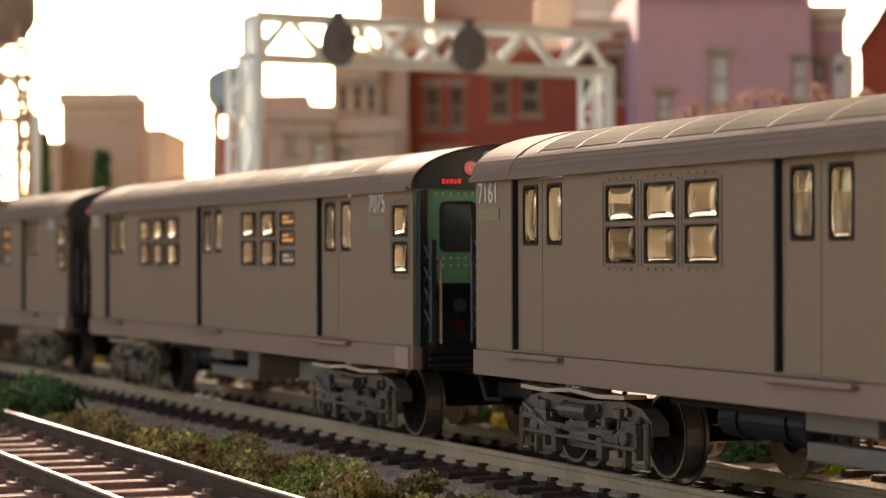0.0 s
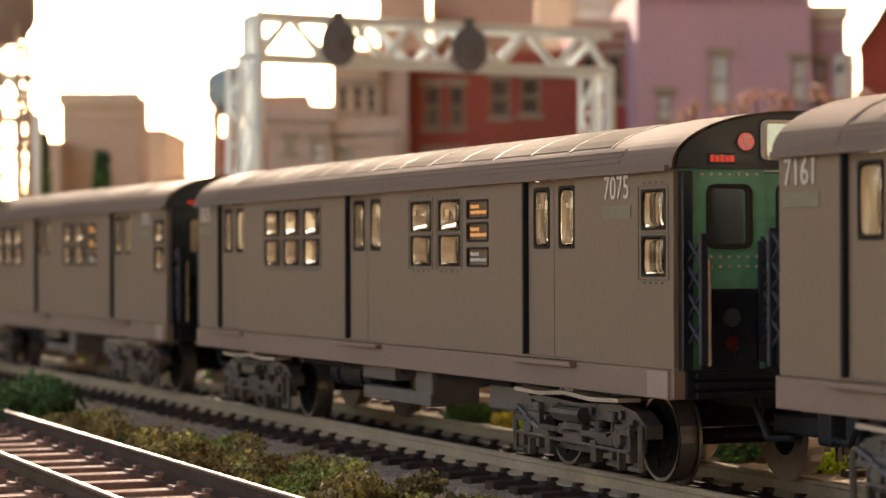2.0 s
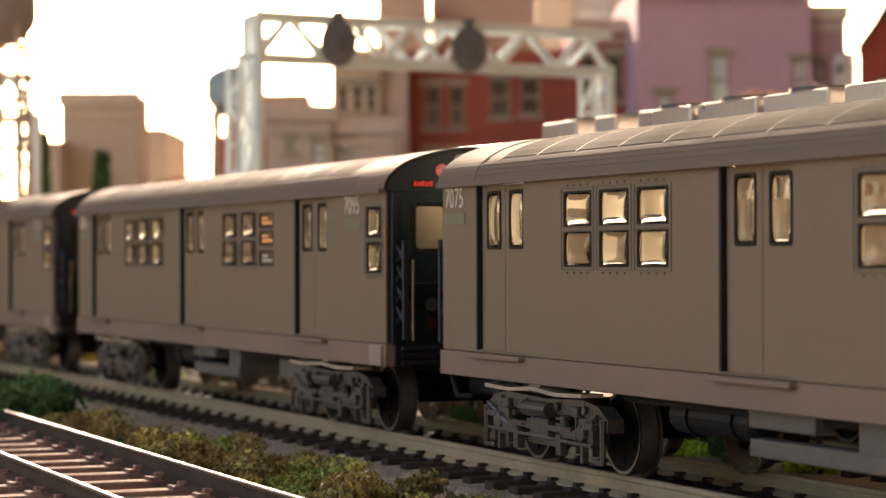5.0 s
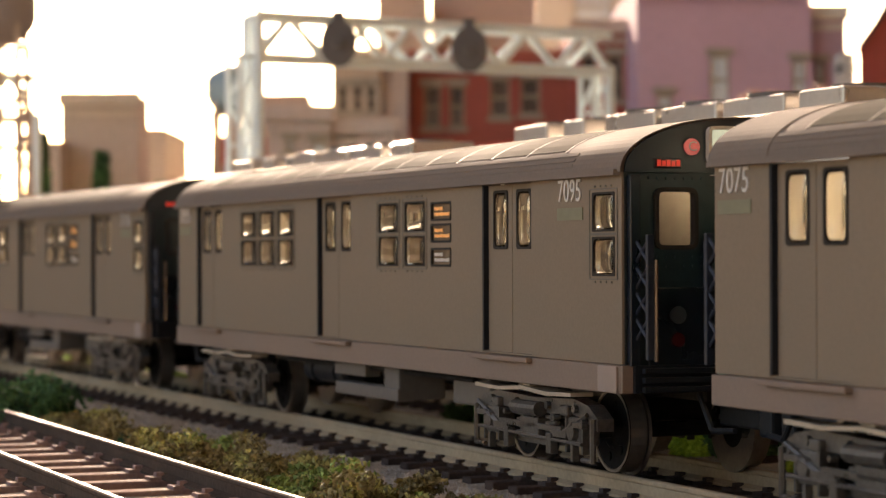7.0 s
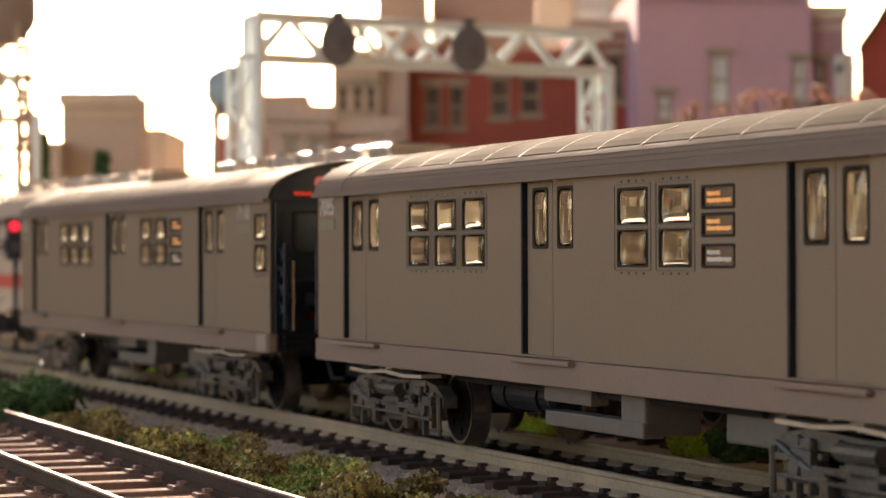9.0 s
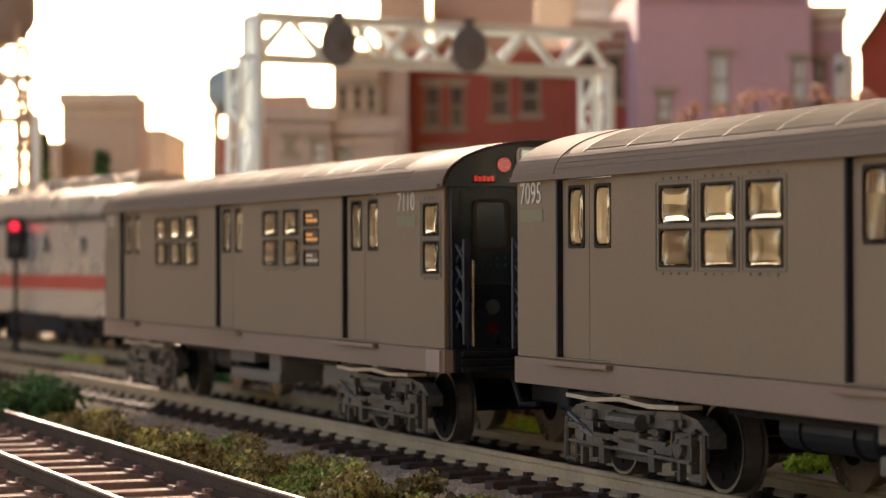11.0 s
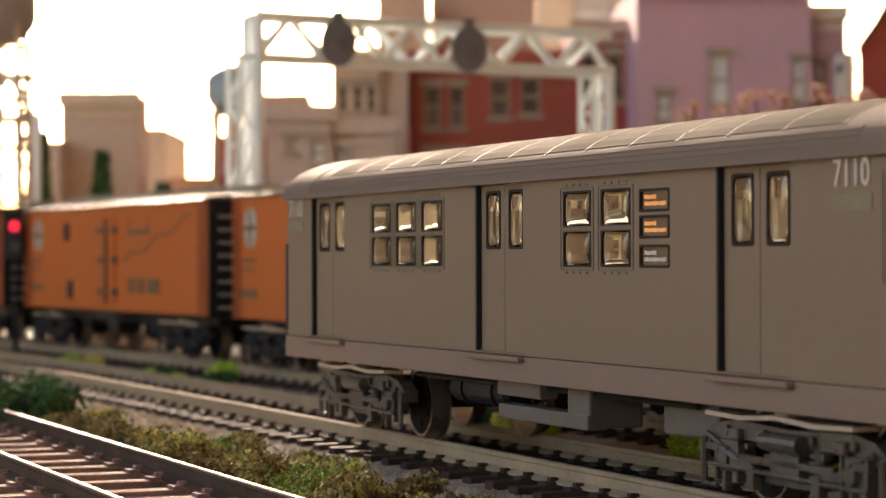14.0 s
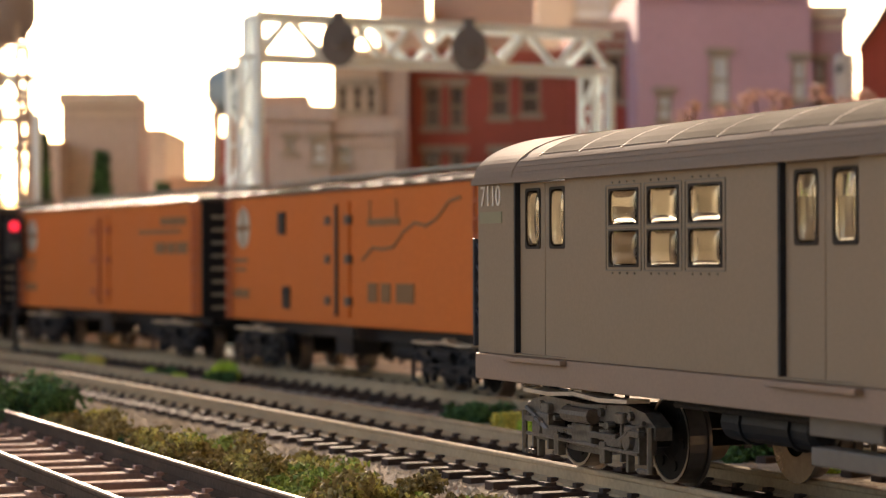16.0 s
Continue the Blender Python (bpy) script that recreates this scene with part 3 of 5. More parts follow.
        # folding gates
        for g in (sgn_y * 0.0140, sgn_y * 0.0052):
            P("gate_post", bx(X + 0.0037, X + 0.0043, g - 0.0004, g + 0.0004, 0.0138, 0.0272, 0.0001), SLATE, "slate-blue folding gate post")
            P("gate_post", bx(X + 0.0002, X + 0.0008, g - 0.0004, g + 0.0004, 0.0138, 0.0265, 0.0001), SLATE, "slate-blue folding gate post")
            for i in range(4):
                z0 = 0.0156 + i * 0.0028
                for a, b in ((z0, z0 + 0.0028), (z0 + 0.0028, z0)):
                    bm = B()
                    tube(bm, (X + 0.0005, g, a), (X + 0.0040, g, b), 0.00022, seg=6)
                    P("gate_bar", bm, SLATE, "slate-grey lattice gate bar")
    # lamps and signs over the bulkhead
    bm = B()
    box(bm, X - 0.0002, X + 0.0009, -0.0120, -0.0084, 0.0344, 0.0356, 0.0002)
    P("destination_box", bm, NAVY)
    P("destination_sign", bx(X + 0.0009, X + 0.0011, -0.0117, -0.0087, 0.0346, 0.0354), REDLENS, "small dark red destination sign")
    bm = B()
    for q in range(5):
        box(bm, X + 0.0011, X + 0.00116, -0.0116 + q * 0.00058, -0.01115 + q * 0.00058, 0.03465, 0.03535 - 0.0001 * (q % 2))
    P("sign_letters", bm, SIGNR, "red lit letter bars")
    bm = B()
    tube(bm, (X - 0.0002, -0.0073, 0.0368), (X + 0.0008, -0.0073, 0.0368), 0.00125, seg=18)
    P("marker_housing", bm, NAVY)
    bm = B()
    tube(bm, (X + 0.0008, -0.0073, 0.0368), (X + 0.0011, -0.0073, 0.0368), 0.00092, seg=18)
    P("marker_lamp", bm, LAMPR, "red route marker lamp")
    letters("C", 0.0015, WHITE, car, turn @ pose(X + 0.0012, -0.0073, 0.0368, 90, 0, 90), "route_letter", 0.00005)
    bm = B()
    tube(bm, (X - 0.0002, 0.0068, 0.0375), (X + 0.0008, 0.0068, 0.0375), 0.00125, seg=18)
    P("marker_housing", bm, NAVY)
    bm = B()
    ring(bm, 0.0058, 0.0034, 0.0003, 0.0004, -0.0015, 0.0003)
    fr = part("number_box", bm, SEAM, car, "cream framed number box", turn @ pose(X, -0.0022, 0.0370, 0, 0, 90))
    part("number_glass", bx(-0.0030, 0.0030, -0.0013, -0.0010, -0.0018, 0.0018), SIGNW, fr, "backlit greenish number glass")
    letters("4", 0.0030, WHITE, fr, pose(0.0, -0.00140, 0, 90, 0, 0), "route_number", 0.00004)
    # anticlimber and coupler
    bm = B()
    for z in (0.0102, 0.0112, 0.0122):
        box(bm, X, X + 0.0019, -W + 0.0018, W - 0.0018, z, z + 0.0006, 0.0001)
    box(bm, X - 0.0002, X + 0.0012, -W + 0.0010, W - 0.0010, 0.0101, 0.0131)
    P("anticlimber", bm, BLACK, "black ribbed anticlimber")
    P("corner_sill", bx(X - 0.0001, X + 0.0006, -W - 0.0003, -W + 0.0014, 0.0101, 0.0131, 0.0001), SILL)
    bm = B()
    box(bm, X - 0.004, X + 0.0075, -0.0014, 0.0014, 0.0060, 0.0082, 0.0003)
    box(bm, X + 0.0070, X + 0.0098, -0.0026, 0.0026, 0.0054, 0.0090, 0.0004)
    P("coupler", bm, BLACK, "black knuckle coupler")
    bm = B()
    for yy in (-0.006, 0.006):
        tube(bm, (X, yy, 0.0098), (X + 0.003, yy, 0.0060), 0.00035, seg=6)
        tube(bm, (X + 0.003, yy, 0.0060), (X + 0.007, yy * 0.9, 0.0062), 0.00035, seg=6)
    P("brake_hose", bm, BLACK)


def wheelset(parent, x, r):
    bm = B()
    for s in (-1, 1):
        y = s * 0.0080
        tube(bm, (0, y - 0.0010, 0), (0, y + 0.0010, 0), r * 0.90, r * 0.90, 24)
        tube(bm, (0, y + 0.0010 * s, 0), (0, y + 0.0013 * s, 0), r * 0.45, r * 0.35, 12)
        for k in range(6):
            a = k * math.pi / 3
            tube(bm, (r * 0.62 * math.cos(a), y + s * 0.0009, r * 0.62 * math.sin(a)), (r * 0.62 * math.cos(a), y + s * 0.0012, r * 0.62 * math.sin(a)), r * 0.12, seg=8)
    tube(bm, (0, -0.012, 0), (0, 0.012, 0), 0.0009, seg=10)
    ws = part("wheelset", bm, WHEELM, parent, "blackened wheels on an axle", pose(x, 0, r))
    for s in (-1, 1):
        bm = B()
        y = s * 0.0080
        tube(bm, (0, y - 0.0010, 0), (0, y + 0.0011, 0), r * 0.985, seg=32)
        tube(bm, (0, y - s * 0.0014, 0), (0, y - s * 0.0010, 0), r * 1.10, seg=32)
        bmesh.ops.delete(bm, geom=[f for f in bm.faces if len(f.verts) > 4], context="FACES_ONLY")
        loft(bm, [[(q * math.cos(t), y + s * 0.0011, q * math.sin(t)) for t in np.linspace(0, 2 * math.pi, 24, endpoint=False)] for q in (r * 0.985, r * 0.91)], True, False)
        loft(bm, [[(q * math.cos(t), y - s * 0.0014, q * math.sin(t)) for t in np.linspace(0, 2 * math.pi, 24, endpoint=False)] for q in (r * 1.10, r * 0.5)], True, False)
        me2 = bpy.data.meshes.new("tyre")
        bm.to_mesh(me2)
        bm.free()
        both = bmesh.new()
        both.from_mesh(ws.data)
        k = len(both.faces)
        both.from_mesh(me2)
        both.faces.ensure_lookup_table()
        for f in both.faces[k:]:
            f.material_index = 1
        both.to_mesh(ws.data)
        both.free()
        bpy.data.meshes.remove(me2)
    ws.data.materials.append(STEEL)
    return ws


WHEELS = []


def truck(car, at, base, r, metal=None):
    """A four-wheel truck with cast side frames, springs, journal boxes and brake rigging."""
    metal = metal or TRUCK
    tk = part("truck", bx(-0.0035, 0.0035, -0.0115, 0.0115, 0.0052, 0.0080, 0.0003), GREASE, car, "cast four-wheel truck", pose(at, 0, 0))
    for s in (-1, 1):
        y0, y1 = s * 0.0115, s * 0.0135
        a, b = min(y0, y1), max(y0, y1)
        bm = B()
        # arched upper beam
        pts = [(-0.0175, 0.0052, 0.0066), (-0.0150, 0.0060, 0.0080), (-0.0110, 0.0068, 0.0086), (-0.0055, 0.0066, 0.0084), (0, 0.0064, 0.0082), (0.0055, 0.0066, 0.0084), (0.0110, 0.0068, 0.0086), (0.0150, 0.0060, 0.0080), (0.0175, 0.0052, 0.0066)]
        loft(bm, [[(x, a, lo), (x, b, lo), (x, b, hi), (x, a, hi)] for x, lo, hi in pts])
        # lower equaliser between the journals
        pts = [(-0.0128, 0.0050, 0.0060), (-0.0095, 0.0032, 0.0042), (-0.0040, 0.0027, 0.0037), (0.0040, 0.0027, 0.0037), (0.0095, 0.0032, 0.0042), (0.0128, 0.0050, 0.0060)]
        loft(bm, [[(x, a + 0.0003, lo), (x, b - 0.0003, lo), (x, b - 0.0003, hi), (x, a + 0.0003, hi)] for x, lo, hi in pts])
        part("side_frame", bm, metal, tk, "grey-brown cast side frame")
        for x in (-base / 2, base / 2):
            bm = B()
            box(bm, x - 0.0019, x + 0.0019, a - 0.0003, b + 0.0005 * (s > 0) + 0.0001, 0.0033, 0.0066, 0.0003)
            tube(bm, (x, s * 0.0135, r), (x, s * 0.0144, r), 0.0012, 0.0010, 12)
            box(bm, x - 0.0003, x + 0.0003, s * 0.0138 - 0.0004, s * 0.0138 + 0.0004, 0.0015, 0.0034)
            box(bm, x - 0.0024, x - 0.0020, s * 0.0134 - 0.0005, s * 0.0134 + 0.0005, 0.0024, 0.0066)
            box(bm, x + 0.0020, x + 0.0024, s * 0.0134 - 0.0005, s * 0.0134 + 0.0005, 0.0024, 0.0066)
            part("journal_box", bm, metal, tk)
        for x in (-0.0042, 0.0042):
            bm = B()
            tube(bm, (x, s * 0.0126, 0.0036), (x, s * 0.0126, 0.0066), 0.0007, seg=8)
            for k in range(4):
                tube(bm, (x, s * 0.0126, 0.0037 + k * 0.00075), (x, s * 0.0126, 0.0041 + k * 0.00075), 0.0012, seg=12)
            part("coil_spring", bm, metal, tk)
        part("bolster_end", bx(-0.0026, 0.0026, s * 0.0132 - 0.0010, s * 0.0132 + 0.0010, 0.0034, 0.0060, 0.0002), metal, tk)
        bm = B()
        for q in (-1, 1):
            box(bm, q * 0.0085 - 0.0022, q * 0.0085 + 0.0022, s * 0.0138 - 0.0005, s * 0.0138 + 0.0005, 0.0040, 0.0049, 0.0001)
            tube(bm, (q * 0.0158, s * 0.0140, 0.0070), (q * 0.0088, s * 0.0140, 0.0045), 0.00028, seg=6)
            tube(bm, (q * 0.0168, s * 0.0138, 0.0066), (q * 0.0168, s * 0.0138, 0.0016), 0.00035, seg=6)
            tube(bm, (q * 0.0168, s * 0.0138, 0.0018), (q * 0.0140, s * 0.0138, 0.0018), 0.0003, seg=6)
            box(bm, q * 0.0100 - 0.0010, q * 0.0100 + 0.0010, s * 0.0139 - 0.0004, s * 0.0139 + 0.0004, 0.0066, 0.0078, 0.0002)
        box(bm, -0.0090, 0.0090, s * 0.0139 - 0.0003, s * 0.0139 + 0.0003, 0.0046, 0.0053, 0.0001)
        for x in (-0.0120, -0.0045, 0.0045, 0.0120):
            tube(bm, (x, s * 0.0134, 0.0075), (x, s * 0.0140, 0.0075), 0.0005, seg=8)
        for x in (-0.0148, -0.0072, -0.0015, 0.0015, 0.0072, 0.0148):
            tube(bm, (x, s * 0.0134, 0.0062), (x, s * 0.0143, 0.0062), 0.00032, seg=8)
        for q in (-1, 1):
            tube(bm, (q * 0.0055, s * 0.0137, 0.0030), (q * 0.0125, s * 0.0143, 0.0058), 0.00024, seg=6)
            box(bm, q * 0.0062 - 0.0007, q * 0.0062 + 0.0007, s * 0.0140 - 0.0005, s * 0.0140 + 0.0005, 0.0020, 0.0044, 0.0001)
            box(bm, q * 0.0140 - 0.0014, q * 0.0140 + 0.0014, s * 0.0141 - 0.0004, s * 0.0141 + 0.0004, 0.0054, 0.0061, 0.0001)
        tube(bm, (-0.0036, s * 0.0143, 0.0070), (0.0036, s * 0.0143, 0.0070), 0.0009, seg=12)
        tube(bm, (-0.0150, s * 0.0143, 0.0040), (0.0150, s * 0.0143, 0.0036), 0.00022, seg=6)
        part("brake_rigging", bm, metal, tk)
        bm = B()
        loft(bm, [[(x, s * 0.0136 - 0.0016, z), (x, s * 0.0136 + 0.0012, z), (x, s * 0.0136 + 0.0012, z + 0.00045), (x, s * 0.0136 - 0.0016, z + 0.00045)] for x, z in ((-0.0140, 0.0090), (-0.0070, 0.0088), (0, 0.0092), (0.0070, 0.0088), (0.0140, 0.0090))])
        box(bm, -0.0012, 0.0012, s * 0.0136 - 0.0010, s * 0.0136 + 0.0010, 0.0092, 0.0101, 0.0002)
        part("contact_beam", bm, BRASS, tk, "tan contact shoe beam")
    for x in (-base / 2, base / 2):
        WHEELS.append((wheelset(tk, x, r), x, r, car))
    return tk


def subway_car(number, label, paint):
    car = thing("subway_car", label, "subway car", "cars of the subway train")
    for s in (-1, 1):
        side(car, s)
        car_end(car, s, paint)
    # roof
    bm = B()
    loft(bm, [roof_ring(x) + [(x, W - 0.0006, EAVE + 0.0001), (x, 0.0, EAVE + CROWN - 0.0012), (x, -W + 0.0006, EAVE + 0.0001)] for x in (-HALF, HALF)])
    roof = part("roof", bm, ROOF, car, "pinkish-grey arched roof", smooth=False)
    for s in (-1, 1):
        bm = B()
        loft(bm, [roof_ring(s * x, 1.0, 0.0001) + roof_ring(s * x, 1.0, 0.0)[::-1] for x in (0.0765, HALF + 0.0006)])
        part("roof_hood", bm, ROOF, roof, "smooth end hood")
        bm = B()
        loft(bm, [roof_ring(s * x, 0.975, 0.0) for x in (HALF + 0.0005, HALF + 0.0008)])
        part("hood_face", bm, NAVY, roof, "blue-black arched end face")
    for s in (-1, 1):
        bm = B()
        for x0, x1 in ((-0.0760, 0.0760),):
            for a, t in ((8, 3), (14, 3), (20, 3)):
                a0, a1 = (a, a + t) if s < 0 else (180 - a - t, 180 - a)
                loft(bm, [roof_ring(x, 1.0, 0.00009, 3, a0, a1) + roof_ring(x, 1.0, -0.0001, 3, a0, a1)[::-1] for x in (x0, x1)])
        part("roof_rib", bm, ROOF, roof)
        bm = B()
        box(bm, -HALF, HALF, s * (W + 0.0006) - 0.0004, s * (W + 0.0006) + 0.0004, EAVE - 0.0003, EAVE + 0.0003)
        part("gutter", bm, ROOF, roof)
    n = 14
    for i in range(n):
        x = -0.0715 + i * 0.0110
        bm = B()
        for x0, x1 in ((x - 0.00013, x + 0.00013),):
            loft(bm, [roof_ring(xx, 1.0, 0.00007, 14, 26, 154) + roof_ring(xx, 1.0, -0.0001, 14, 26, 154)[::-1] for xx in (x0, x1)])
        part("roof_seam", bm, ROOFSEAM, roof)
        if i < n - 1:
            bm = B()
            loft(bm, [roof_ring(xx, 1.0, 0.00005, 14, 28, 152) + roof_ring(xx, 1.0, -0.0001, 14, 28, 152)[::-1] for xx in (x + 0.0002, x + 0.0108)])
            part("roof_panel", bm, ROOFP, roof, "darker olive roof panel")
    # floor, ceiling, seats
    for s in (-1, 1):
        part("cab_partition", bx(s * 0.0793 - 0.0003, s * 0.0793 + 0.0003, -W + 0.002, W - 0.002, 0.0134, EAVE - 0.0002), CREAM, car, "cream cab partition")
        # Added sheet that makes the end windows look dark inside.
        part("cab_back_panel", bx(s * 0.0801 - 0.0003, s * 0.0801 + 0.0003, -W + 0.002, W - 0.002, 0.0134, EAVE - 0.0002), SCREEN if number == "7095" else NAVY, car, "panel added to darken the view through the end windows")
        for q in (-1, 1):
            # Added cream strip, seen through the cab side window to brighten it.
            part("cab_side_panel", bx(s * 0.0808 - 0.0003, s * 0.0808 + 0.0003, min(q * 0.0119, q * 0.0133), max(q * 0.0119, q * 0.0133), 0.0134, EAVE - 0.0002), CREAM, car, "cream strip added to brighten the cab side window")
        # Added glow: lifts the cab windows, not a known lamp.
        part("cab_light", bx(s * 0.0840 - 0.0020, s * 0.0840 + 0.0020, -0.0040, 0.0040, 0.0352, 0.0358), CABFILL, car, "small warm glow added to brighten the cab windows")
    part("car_floor", bx(-HALF + 0.0014, HALF - 0.0014, -W + 0.0015, W - 0.0015, 0.0118, 0.0133), GREASE, car)
    for s in (-1, 1):
        for x0, x1 in ((-0.056, -0.018), (0.007, 0.045)):
            bm = B()
            box(bm, x0, x1, s * (W - 0.0060) - 0.0019, s * (W - 0.0060) + 0.0019, 0.0134, 0.0172, 0.0004)
            box(bm, x0, x1, s * (W - 0.0036) - 0.0008, s * (W - 0.0036) + 0.0008, 0.0170, 0.0215, 0.0004)
            part("bench_seat", bm, SEAT, car, "yellow-grey bench seat")
    for s in (-1, 1):
        for x in (-0.0585, -0.0155, 0.0045, 0.0475):
            part("windscreen", bx(x - 0.0003, x + 0.0003, min(s * 0.0055, s * (W - 0.0016)), max(s * 0.0055, s * (W - 0.0016)), 0.0134, 0.0305), SCREEN, car, "brown-grey windscreen beside the door")
    part("ceiling_light", bx(-0.078, 0.078, -0.0048, 0.0048, 0.0362, 0.0367), TUBE if number == "7075" else TUBED, car, "warm interior light panel")
    bm = B()
    for x in (-0.045, -0.02, 0.012, 0.038):
        tube(bm, (x, 0.0035, 0.0133), (x, 0.0035, 0.0390), 0.0003, seg=8)
    part("stanchion", bm, STEEL, car)
    # underframe boxes and tanks
    part("centre_sill", bx(-HALF + 0.002, HALF - 0.002, -0.004, 0.004, 0.0088, 0.0117), GREASE, car)
    for s in (-1, 1):
        part("equipment_box", bx(-0.0105, 0.0024, s * 0.0125 - 0.0012, s * 0.0125 + 0.0012, 0.0080, 0.0099, 0.0002), BOXG, car, "grey equipment box")
        part("equipment_tray", bx(-0.0102, 0.0155, s * 0.0123 - 0.0014, s * 0.0123 + 0.0012, 0.0052, 0.0070, 0.0002), BOXG, car, "grey equipment tray")
        part("equipment_box", bx(0.0096, 0.0155, s * 0.0102 - 0.0033, s * 0.0102 + 0.0036, 0.0054, 0.0099, 0.0003), BOXG, car, "grey equipment box")
        part("resistor_box", bx(0.0300, 0.0425, s * 0.0085 - 0.0030, s * 0.0085 + 0.0030, 0.0058, 0.0099, 0.0003), BOXG, car, "grey resistor box")
        bm = B()
        outline = [(-0.0345, 0.0013), (-0.0340, 0.0020), (-0.0303, 0.0020), (-0.0303, 0.0023), (-0.0297, 0.0023), (-0.0297, 0.0020), (-0.0203, 0.0020), (-0.0203, 0.0023), (-0.0197, 0.0023), (-0.0197, 0.0020), (-0.0165, 0.0020), (-0.0160, 0.0013)]
        loft(bm, [[(x, s * 0.0085 + q * math.cos(t), 0.0078 + q * math.sin(t)) for t in np.linspace(0, 2 * math.pi, 16, endpoint=False)] for x, q in outline])
        part("air_tank", bm, BLACK, car, "black air reservoir")
        bm = B()
        tube(bm, (-0.040, s * 0.0125, 0.0093), (0.040, s * 0.0125, 0.0093), 0.0004, seg=6)
        part("conduit", bm, GREASE, car)
    for s in (-1, 1):
        truck(car, s * TRUCK_AT, 0.0240, 0.0049)
    for turn in (pose(0, 0, 0), pose(0, 0, 0, 0, 0, 180)):
        for u in (0.0749, -0.0838):
            letters(number, 0.0036, WHITE, car, turn @ pose(u, -W - 0.0001, 0.0322, 90, 0, 0), "road_number", 0.00006, 0.88)
            part("number_plate_ground", bx(u - 0.0034, u + 0.0034, -W - 0.0001, -W + 0.0002, 0.0290, 0.0304), PATCH, car, "faded green patch", turn)
    return car


CARS = [subway_car("7161", "olive-grey subway car leading, pinkish roof", TEAL), subway_car("7075", "olive-grey subway car, green end painted as if lit", GREEN), subway_car("7095", "olive-grey subway car with dark end", TEAL), subway_car("7110", "olive-grey last subway car of the train", TEAL)]


# ---- orange refrigerator cars and silver diesels on the far line ----
RL, RW, RZ0, RZ1 = 0.0745, 0.0147, 0.0112, 0.0386


def reefer(label, doors):
    car = thing("refrigerator_car", label, "freight car", "orange refrigerator cars")
    part("body", bx(-RL, RL, -RW, RW, RZ0, RZ1, 0.0003), ORANGE, car, "orange painted body")
    for s in (-1, 1):
        part("end_wall", bx(s * (RL + 0.0004) - 0.0005, s * (RL + 0.0004) + 0.0005, -RW - 0.0002, RW + 0.0002, RZ0 - 0.0006, RZ1 + 0.0002, 0.0002), BLACK, car, "black end wall")
        bm = B()
        for i in range(8):
            tube(bm, (s * (RL + 0.0013), -RW + 0.002, RZ0 + 0.002 + i * 0.0031), (s * (RL + 0.0013), -RW + 0.006, RZ0 + 0.002 + i * 0.0031), 0.0003, seg=6)
        part("end_ladder", bm, HERALD, car, "pale end ladder rungs")
        bm = B()
        for i in range(8):
            tube(bm, (s * (RL - 0.0045), -RW - 0.0008, RZ0 + 0.002 + i * 0.0031), (s * (RL - 0.0012), -RW - 0.0008, RZ0 + 0.002 + i * 0.0031), 0.0003, seg=6)
        for x in (0.0045, 0.0012):
            tube(bm, (s * (RL - x), -RW - 0.0008, RZ0), (s * (RL - x), -RW - 0.0008, RZ1), 0.0003, seg=6)
        part("side_ladder", bm, RUST, car, "red-brown side ladder")
        bm = B()
        box(bm, s * (RL + 0.001) - 0.001, s * (RL + 0.006) + 0.0001, -0.0014, 0.0014, 0.0060, 0.0084, 0.0003) if s > 0 else box(bm, s * (RL + 0.006), s * (RL - 0.001), -0.0014, 0.0014, 0.0060, 0.0084, 0.0003)
        part("coupler", bm, BLACK, car)
        truck(car, s * 0.054, 0.0200, 0.0048, BLACK)
    bm = B()
    loft(bm, [[(x, -RW - 0.0006, RZ1), (x, -RW - 0.0006, RZ1 + 0.0006), (x, 0, RZ1 + 0.0026), (x, RW + 0.0006, RZ1 + 0.0006), (x, RW + 0.0006, RZ1)] for x in (-RL - 0.0006, RL + 0.0006)])
    roof = part("roof", bm, REEFROOF, car, "brown-black ribbed roof")
    for i in range(13):
        x = -RL + 0.0064 + i * 0.0117
        bm = B()
        loft(bm, [[(xx, -RW - 0.0007, RZ1 + 0.0004), (xx, -RW - 0.0007, RZ1 + 0.0011), (xx, 0, RZ1 + 0.0032), (xx, RW + 0.0007, RZ1 + 0.0011), (xx, RW + 0.0007, RZ1 + 0.0004)] for xx in (x - 0.0005, x + 0.0005)])
        part("roof_rib", bm, REEFROOF, roof)
    bm = B()
    for yy in (-0.0022, 0.0, 0.0022):
        box(bm, -RL - 0.002, RL + 0.002, yy - 0.0009, yy + 0.0009, RZ1 + 0.0036, RZ1 + 0.0041)
    part("running_board", bm, HERALD, roof, "pale wooden roof walk")
    for s in (-1, 1):
        turn = pose(0, 0, 0) if s < 0 else pose(0, 0, 0, 0, 0, 180)
        for k in (-1, 1):
            part("door_leaf", bx(k * 0.0031 - 0.0029, k * 0.0031 + 0.0029, -RW - 0.0005, -RW + 0.0004, RZ0 + 0.0018, RZ1 - 0.0022, 0.0002), ORANGE, car, "", turn)
            bm = B()
            for z in (RZ0 + 0.005, RZ0 + 0.0135, RZ1 - 0.006):
                box(bm, k * 0.0058 - 0.0014, k * 0.0058 + 0.0014, -RW - 0.0009, -RW, z - 0.0009, z + 0.0009, 0.0001)
            part("hinge", bm, REEFROOF if doors else RUST, car, "", turn)
        bm = B()
        tube(bm, (0, -RW - 0.0009, RZ0 + 0.002), (0, -RW - 0.0009, RZ1 - 0.003), 0.0004, seg=6)
        part("door_bar", bm, REEFROOF if doors else RUST, car, "", turn)
